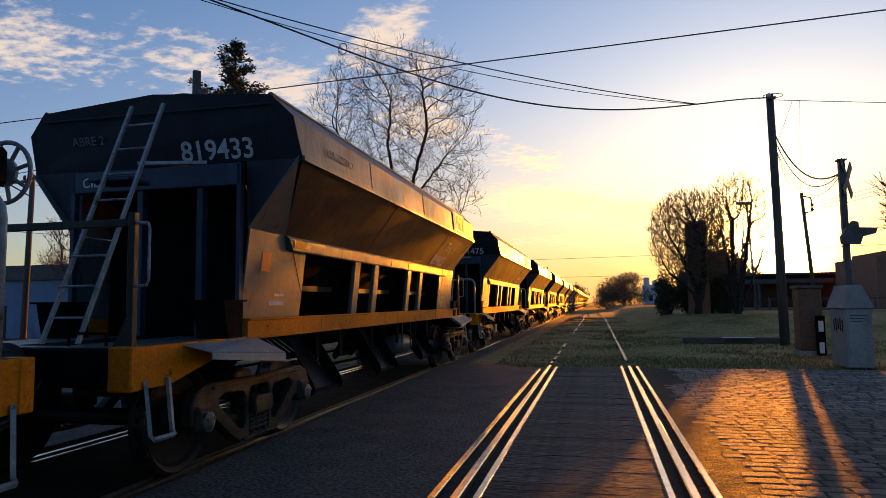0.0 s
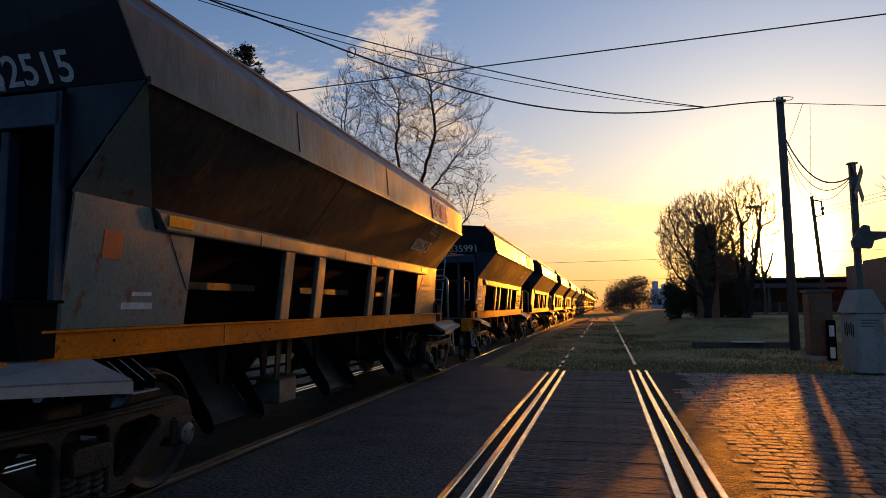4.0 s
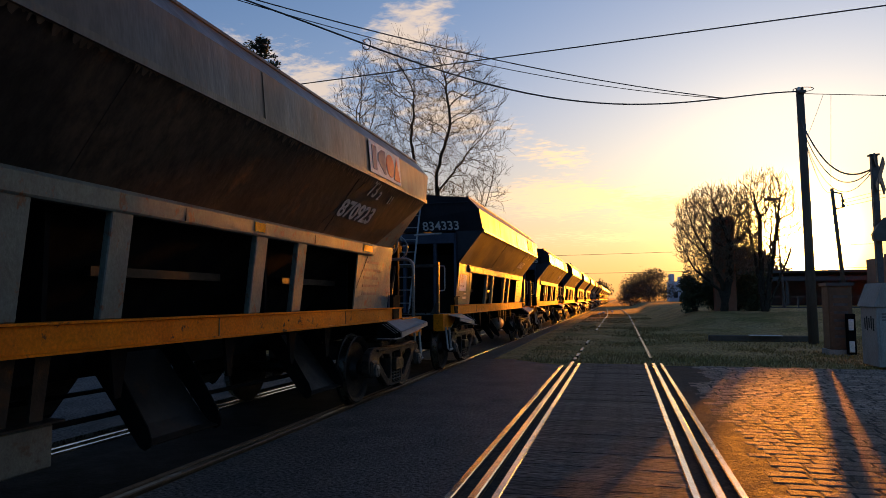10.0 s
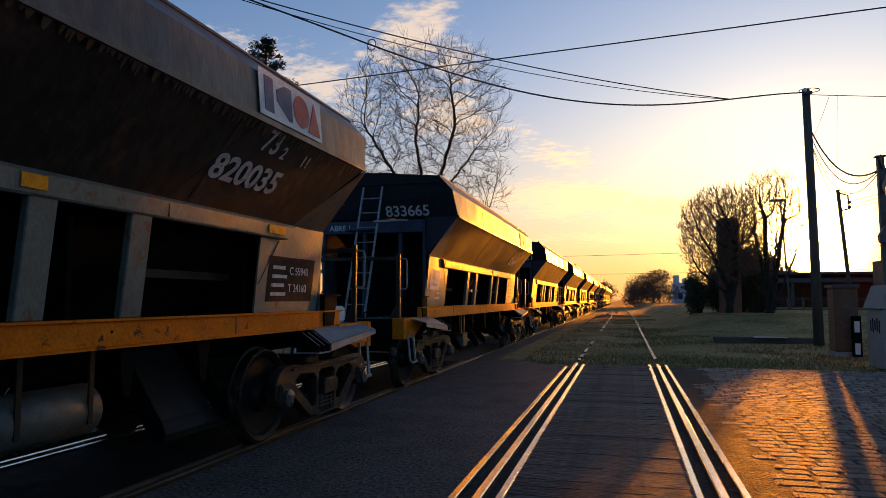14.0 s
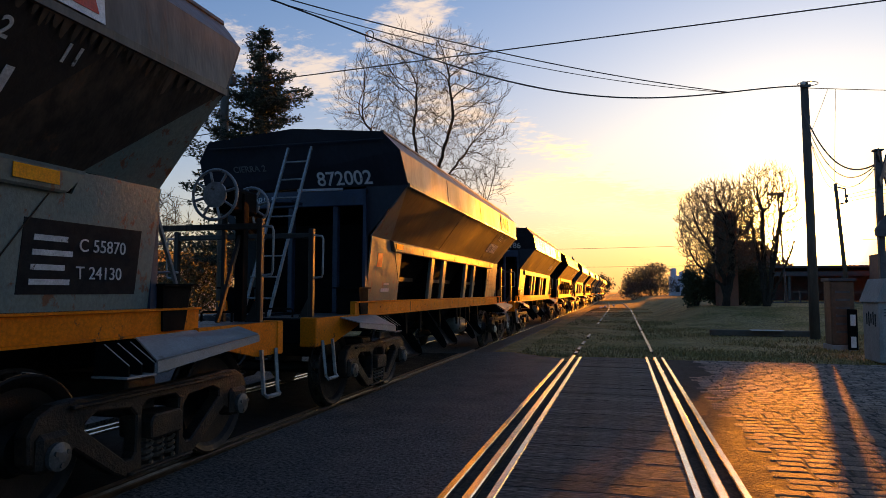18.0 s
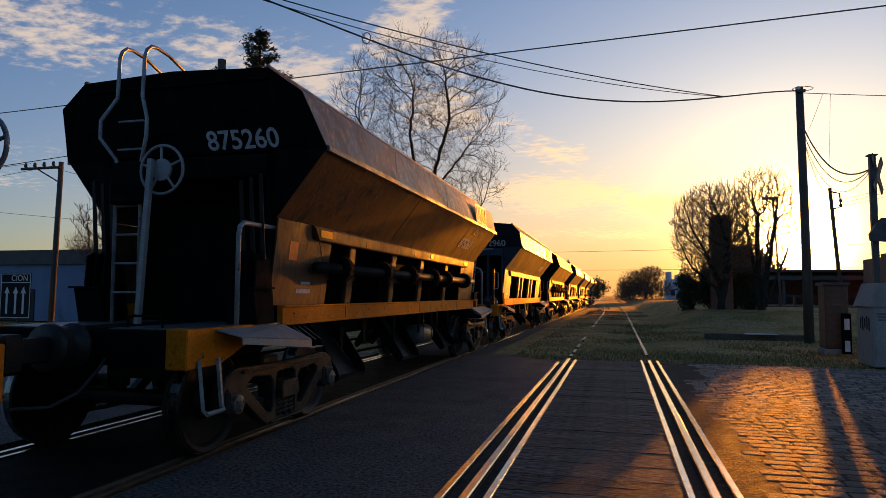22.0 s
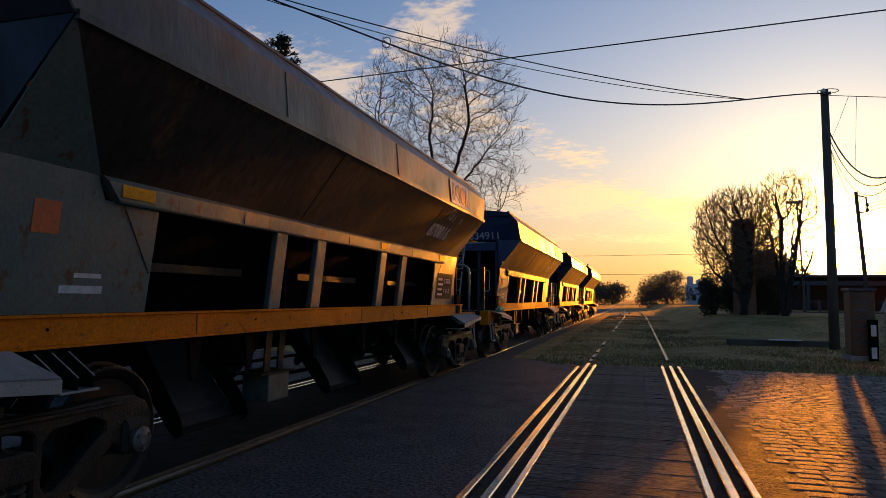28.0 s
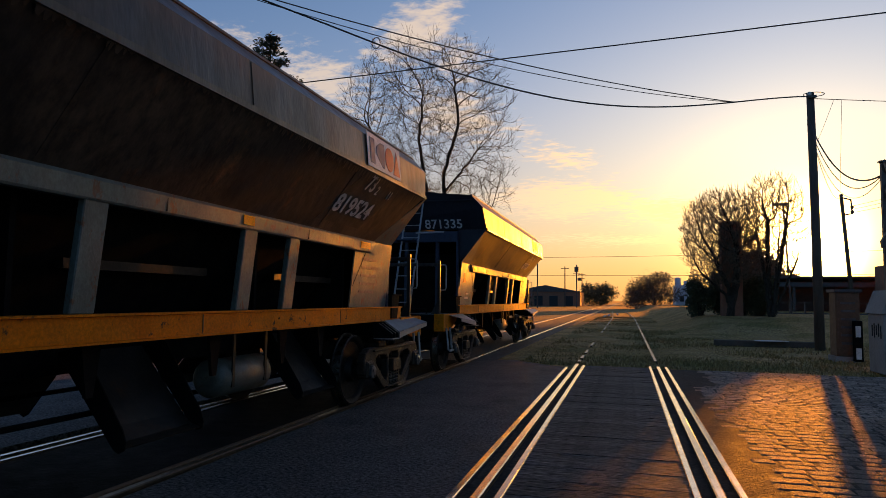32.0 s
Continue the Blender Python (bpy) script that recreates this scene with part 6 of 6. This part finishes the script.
    lamp = root("street_lamp", "thin street lamp among the branches", "street lamp")
    part("mast", tube([(10.3, 47, 0.5), (9.95, 47, 7.8)], 0.06, 8), M["iron"], lamp)
    part("head", box(9.3, 10.3, 46.9, 47.1, 7.75, 7.95, 0.02), M["iron"], lamp)
    w = root("white_house", "small white house far down the line", "house")
    part("wall", box(9.6, 13.0, 140, 148, 0, 4.7), M["white_wall"], w)
    part("annex", box(12.0, 15.2, 138, 146, 0, 2.9), M["white_wall"], w)
    part("water_tank", lathe([(0, 0.6), (1.5, 0.6), (1.6, 0.3)], "z", (10.2, 142, 4.7), 14), M["white_wall"], w)
    part("chimney", box(11.4, 12.2, 142, 143, 4.7, 5.6), M["white_wall"], w)
    part("arch", box(13.4, 14.2, 137.96, 138.0, 0, 2.0), M["dark"], w)
    part("window", box(10.4, 11.2, 139.96, 140.0, 1.4, 2.6), M["dark"], w)
    bush("bush", (4.6, 128, 0), (9, 6, 6.5), 31, "brown leafless thicket at the siding", 9000, 0.30, "twig")
    bush("bush", (17.5, 120, 0), (8, 6, 5.5), 32, "dark bush beside the white house", 5000, 0.5)
    bare_tree("tree", (5.5, 134, 0), 8.5, 0.8, 24, "leafless tree behind the bush", 5, (2, 3), 0.16, stems=2)


def make_left_side():
    grown_tree("tree", (-8.9, 32, 0), [[(-8.95, 32, 7.7), (-8.1, 31.7, 10.2), (-8.3, 31.5, 12.6)], [(-8.8, 32, 6.9), (-7.2, 32.3, 9.0)], [(-9.6, 32.2, 5.2), (-10.4, 32.4, 9.6), (-10.2, 32.2, 12)],
               [(-9.8, 31.8, 4.6), (-11.4, 31.6, 8.0), (-13.0, 31.4, 10.6)], [(-8.2, 32.4, 4.4), (-6.6, 32.6, 6.0)]], (-9.9, 32, 9.3), (4.7, 3.4, 5.7), 2.6, 3600, 41, "tall leafless tree behind the train", kill=0.32, floor=3.8, tip=0.0075, twigs=3, twig_len=0.75, stout=0.46, twig_mat="fine_twig")
    conifer((-10.75, 18, 0), 9.65, 1.9, 42, "dark conifer beside the track")
    p = root("wooden_post", "old wooden pole before the conifer", "utility pole")
    part("shaft", tube([(-11.15, 16.65, 0), (-11.2, 16.65, 8.28)], 0.15, 10, r_end=0.12), M["pole"], p, "", True)
    part("fitting", box(-11.05, -10.85, 16.5, 16.7, 7.45, 7.7), M["iron"], p)
    q = root("utility_pole", "wooden pole with a crossarm behind the train", "utility pole")
    part("shaft", tube([(-18.35, 18, 0), (-18.2, 18, 5.82)], 0.10, 10, r_end=0.08), M["pole"], q, "", True)
    part("crossarm", tube([(-20.2, 18.3, 5.72), (-18.1, 17.9, 5.62)], 0.05, 5), M["pole"], q)
    for k in range(4):
        part("insulator", lathe([(0, 0.03), (0.03, 0.06), (0.14, 0.05), (0.17, 0.02)], "z", (-20.0 + 0.5 * k, 18.28 - 0.1 * k, 5.75 - 0.02 * k), 8), M["iron"], q)
    part("brace", tube([(-19.4, 18.15, 5.68), (-18.2, 18, 5.1)], 0.025, 5), M["iron"], q)
    w = root("blue_building", "long faded blue building with a dark roof edge", "building")
    part("wall", box(-52, -22, 26, 34, 0, 2.75), M["blue_wall"], w)
    part("roof_edge", box(-52.2, -21.8, 25.8, 34.2, 2.75, 3.45), M["roof"], w, "dark parapet")
    part("door", box(-31, -27.5, 25.96, 26.0, 0, 1.55), M["dark"], w)
    sign = root("road_sign", "dark road sign with white arrows by the blue building", "road sign")
    part("post", tube([(-24.10, 22, 0), (-24.10, 22, 2.0)], 0.04, 8), M["iron"], sign)
    part("panel", box(-25.00, -23.43, 21.93, 21.96, 0.30, 2.2, 0.01), M["placard"], sign, "dark panel")
    for x in (-24.98, -23.48):
        part("border", box(x, x + 0.03, 21.922, 21.93, 0.33, 2.17), M["sign_white"], sign)
    for z in (0.33, 2.14, 1.78):
        part("border", box(-24.95, -23.48, 21.922, 21.93, z, z + 0.03), M["sign_white"], sign)
    for x in (-24.65, -24.20, -23.80):
        part("arrow", box(x - 0.05, x + 0.05, 21.922, 21.93, 0.5, 1.35), M["sign_white"], sign)
        part("arrow_head", prism([(x - 0.14, 1.35), (x + 0.14, 1.35), (x, 1.62)], "y", 21.922, 21.93), M["sign_white"], sign)
    letters("CION", 0.34, Matrix.Translation((-24.45, 21.92, 1.87)) @ END_POSE, M["sign_white"], sign, "sign_lettering")
    bush("bush", (-14.8, 20, 0), (5.5, 3, 3.6), 43, "dense dark bush beside the conifer", 9000, 0.14)
    grown_tree("tree", (-22.0, 26, 0), [[(-22.4, 26, 2.4)], [(-21.2, 26, 2.6)], [(-23.4, 26, 2.4)]], (-22.2, 26, 4.0), (3.1, 1.8, 2.3), 2.2, 1100, 44, "leafless shrubby tree behind the bush", 0.25, 0.32, 1.6, 0.013, 4, 0.5)
    bare_tree("tree", (-36, 40, 0), 6.5, 0.9, 45, "leafless tree behind the blue building", 5, (2, 3), 0.12, stems=3)
    bare_tree("tree", (-14.5, 45, 0), 9.0, 0.8, 46, "leafless tree beyond the conifer", 6, (2, 3), 0.14, stems=3)


def make_litter():
    rng = random.Random(91)
    for x, y in ((-1.75, 58.0), (-1.45, 60.2), (-0.8, 67.5)):
        bm = bmesh.new()
        ring = [bm.verts.new((x + 0.22 * math.cos(a) * rng.uniform(0.5, 1.2), y + 0.30 * math.sin(a) * rng.uniform(0.5, 1.2), 0.05 + rng.uniform(0, 0.12))) for a in (2 * math.pi * k / 7 for k in range(7))]
        tip = bm.verts.new((x, y, ring[0].co.z + 0.10))
        low = bm.verts.new((x, y, -0.05))
        for a, b in zip(ring, ring[1:] + ring[:1]):
            bm.faces.new((a, b, tip))
            bm.faces.new((b, a, low))
        thing("litter", bm, M["paper"], "crumpled pale litter lying on the ground", "litter", "litter by the track")


def make_cables():
    def span(fn, s0, s1, r, label, n=40):
        pts = []
        for k in range(n + 1):
            u = s0 + (s1 - s0) * k / n
            pts.append((5.6 - 13.35 * u, 22.6 - 10.6 * u, fn(u)))
        return thing("overhead_cable", tube(pts, r, 6), M["cable"], label, "cable", "overhead cables")
    def bundle(u):
        v = min(u, 0.9)
        return 7.915 - 2.386 * v - 7.751 * v ** 2 + 19.269 * v ** 3 - 9.165 * v ** 4 + 3.6 * (u - v)
    span(bundle, 0, 1.3, 0.020, "thick sagging bundle of black overhead cables")
    span(lambda u: 7.325 - 0.57 * (u - 0.185) + 1.62 * (u - 0.185) ** 2, 0.185, 1.3, 0.014, "black overhead cable strung above the bundle")
    span(lambda u: 7.317 - 1.26 * (u - 0.185) + 2.30 * (u - 0.185) ** 2, 0.185, 1.3, 0.010, "thin black overhead cable between two others")
    ring = [(-5.5 + 0.10 * math.cos(a), 13.78, 7.28 + 0.13 * math.sin(a)) for a in (2 * math.pi * k / 16 for k in range(16))]
    thing("cable_loop", tube(ring, 0.012, 5, closed=True), M["cable"], "small loop of cable tied to the bundle", "cable")
    far_pole = [(-30, 18.45, 7.6), (20, 14.05, 7.55)]
    cable(far_pole[0], far_pole[1], 0.06, 0.016, "single black cable crossing high over both tracks")
    cable((-45, 21, 5.0), (-11.2, 16.75, 6.14), 0.05, 0.014, "black cable behind the train")
    cable((-18.4, 18, 5.6), (-9, 26, 3.6), 0.2, 0.008, "thin wire slanting down behind the train")
    cable((-40, 18, 6.4), (-8, 24, 3.4), 0.3, 0.008, "thin wire slanting down behind the train")
    cable((-40, 17, 5.2), (-19.8, 18.3, 5.9), 0.2, 0.008, "thin wire to the crossarm pole")
    cable((-40, 20, 4.6), (-18.6, 18, 5.7), 0.2, 0.008, "thin wire to the crossarm pole")
    ring = [(5.75 + 0.30 * math.cos(a), 22.6, 7.97 + 0.07 * math.sin(a)) for a in (2 * math.pi * k / 16 for k in range(16))]
    thing("cable_loop", tube(ring, 0.012, 5, closed=True), M["cable"], "loop of cable at the pole's top", "cable")
    cable((5.6, 22.6, 7.85), (16, 27, 8.2), 0.05, 0.012, "black cable leaving the tall pole")
    cable((5.6, 22.6, 7.1), (5.26, 15.7, 4.15), 0.75, 0.020, "black cable drooping from pole to crossing post")
    cable((5.6, 22.6, 6.95), (5.26, 15.7, 4.15), 0.95, 0.012, "thin cable drooping from pole to crossing post")
    cable((5.6, 22.6, 6.8), (5.26, 15.7, 4.12), 1.15, 0.008, "thin cable drooping from pole to crossing post")
    cable((5.6, 22.6, 6.9), (12.8, 45, 8.0), 0.9, 0.012, "cable running on to the distant pole")
    cable((6.4, 22.94, 7.85), (5.62, 22.65, 6.0), 0.05, 0.006, "thin loose wire hanging from a cable")
    cable((6.65, 23.04, 7.86), (6.5, 22.98, 4.9), 0.0, 0.006, "thin loose wire hanging from a cable")
    for k in range(3):
        cable((13.33, 45, 7.35 - 0.2 * k), (17 - k, 24, 7.6 - 0.5 * k), 0.2, 0.012, "thin wire leaving the distant pole")
    cable((-15.5, 120, 9.12), (60, 120, 10.6), 0.3, 0.03, "far cable crossing over the line")
    cable((-40, 125, 6.0), (60, 125, 6.6), 0.2, 0.03, "far cable crossing over the line")


def make_distance():
    """What stands far down the line on the train's side."""
    rng = random.Random(77)
    for x, y, z in ((-14.5, 95, 7.5), (-15.5, 120, 9.2), (-13.2, 150, 9.0), (-11.0, 175, 8.6), (-13.5, 215, 8.8), (-11, 260, 8.5), (8, 210, 9), (9, 270, 9)):
        p = root("utility_pole", "distant wooden pole along the line", "utility pole", "poles along the line")
        part("shaft", tube([(x, y, -0.1), (x, y, z)], 0.15, 6, r_end=0.11), M["pole"], p)
        part("crossarm", box(x - 0.9, x + 0.9, y - 0.06, y + 0.06, z - 0.5, z - 0.36), M["pole"], p)
    m = root("signal_mast", "distant railway signal mast with two heads", "railway signal")
    part("mast", tube([(-9.2, 130, 0), (-9.2, 130, 8.3)], 0.12, 8), M["iron"], m)
    part("signal_head", box(-9.6, -8.8, 129.8, 130.2, 6.9, 7.9, 0.05), M["iron"], m)
    part("signal_head", box(-9.0, -8.2, 129.8, 130.2, 5.2, 5.8, 0.05), M["iron"], m)
    part("platform", box(-9.9, -8.5, 129.6, 130.4, 6.5, 6.6), M["iron"], m)
    b = root("warehouse", "low brick warehouse far down the line", "building")
    part("wall", box(-27, -10.5, 160, 175, 0, 3.4), M["brick_wall"], b)
    part("roof", prism([(-27.4, 3.4), (-10.1, 3.4), (-18.7, 5.0)], "y", 159.6, 175.4), M["roof"], b)
    for k in range(4):
        part("door", box(-25 + 3.6 * k, -23 + 3.6 * k, 159.95, 160, 0, 2.4), M["dark"], b)
    for k, (x, y, h) in enumerate(((-20, 110, 6), (-25, 140, 7), (-8.5, 190, 6), (-7.5, 230, 7), (-12, 300, 9), (5, 330, 9), (9, 250, 7), (16, 180, 7))):
        bush("bush", (x, y, 0), (h * 1.3, h, h), 80 + k, "dark distant clump of trees", 1500, 0.7)
    verts, faces = [], []
    for k in range(9000):
        x, y = rng.uniform(-420, 420), rng.uniform(420, 520)
        if abs(x + 4) < 5:
            continue
        h = 7 + 4 * noise.noise((x * 0.03, 0, 2)) + 2 * noise.noise((x * 0.15, 0, 5))
        z = rng.random() ** 0.7 * max(h, 2)
        i = len(verts)
        verts += [(x, y, z), (x + rng.uniform(-2, 2), y, z + rng.uniform(0.3, 1.6)), (x + rng.uniform(-2, 2), y, z + rng.uniform(-0.6, 1.0))]
        faces.append((i, i + 1, i + 2))
    me = bpy.data.meshes.new("far_woods")
    me.from_pydata(verts, [], faces)
    me.materials.append(M["leaf"])
    tagged(new("far_woods", me), "low dark woods along the horizon", "woods", kind="stuff")


make_ground()
make_tracks()
make_train()
make_riders()
make_poles()
make_signal()
make_right_side()
make_left_side()
make_litter()
make_cables()
make_distance()
scatter_blades("grass", 90000, ((-2.6, 15), (15.2, 62)), 0.065, M["grass"], 51, "short dry winter grass", lambda x, y: x > -2.4)
make_setts()


def motions():
    """The train rolls past; each wheelset turns with it."""
    times = [k * 1.0 for k in range(33)]
    for w, y in WAGONS + RIDERS:
        walk(w, [(t, pose(XC, y - travel(t), 0)) for t in times])
    spin = [k / 15 for k in range(481)]
    for w, y in WAGONS:
        for ob in w.children:
            if ob.name.startswith("wheelset"):
                at = ob.location.copy()
                walk(ob, [(t, pose(at.x, at.y, at.z, math.degrees(travel(t) / WHEEL_R))) for t in spin])


motions()
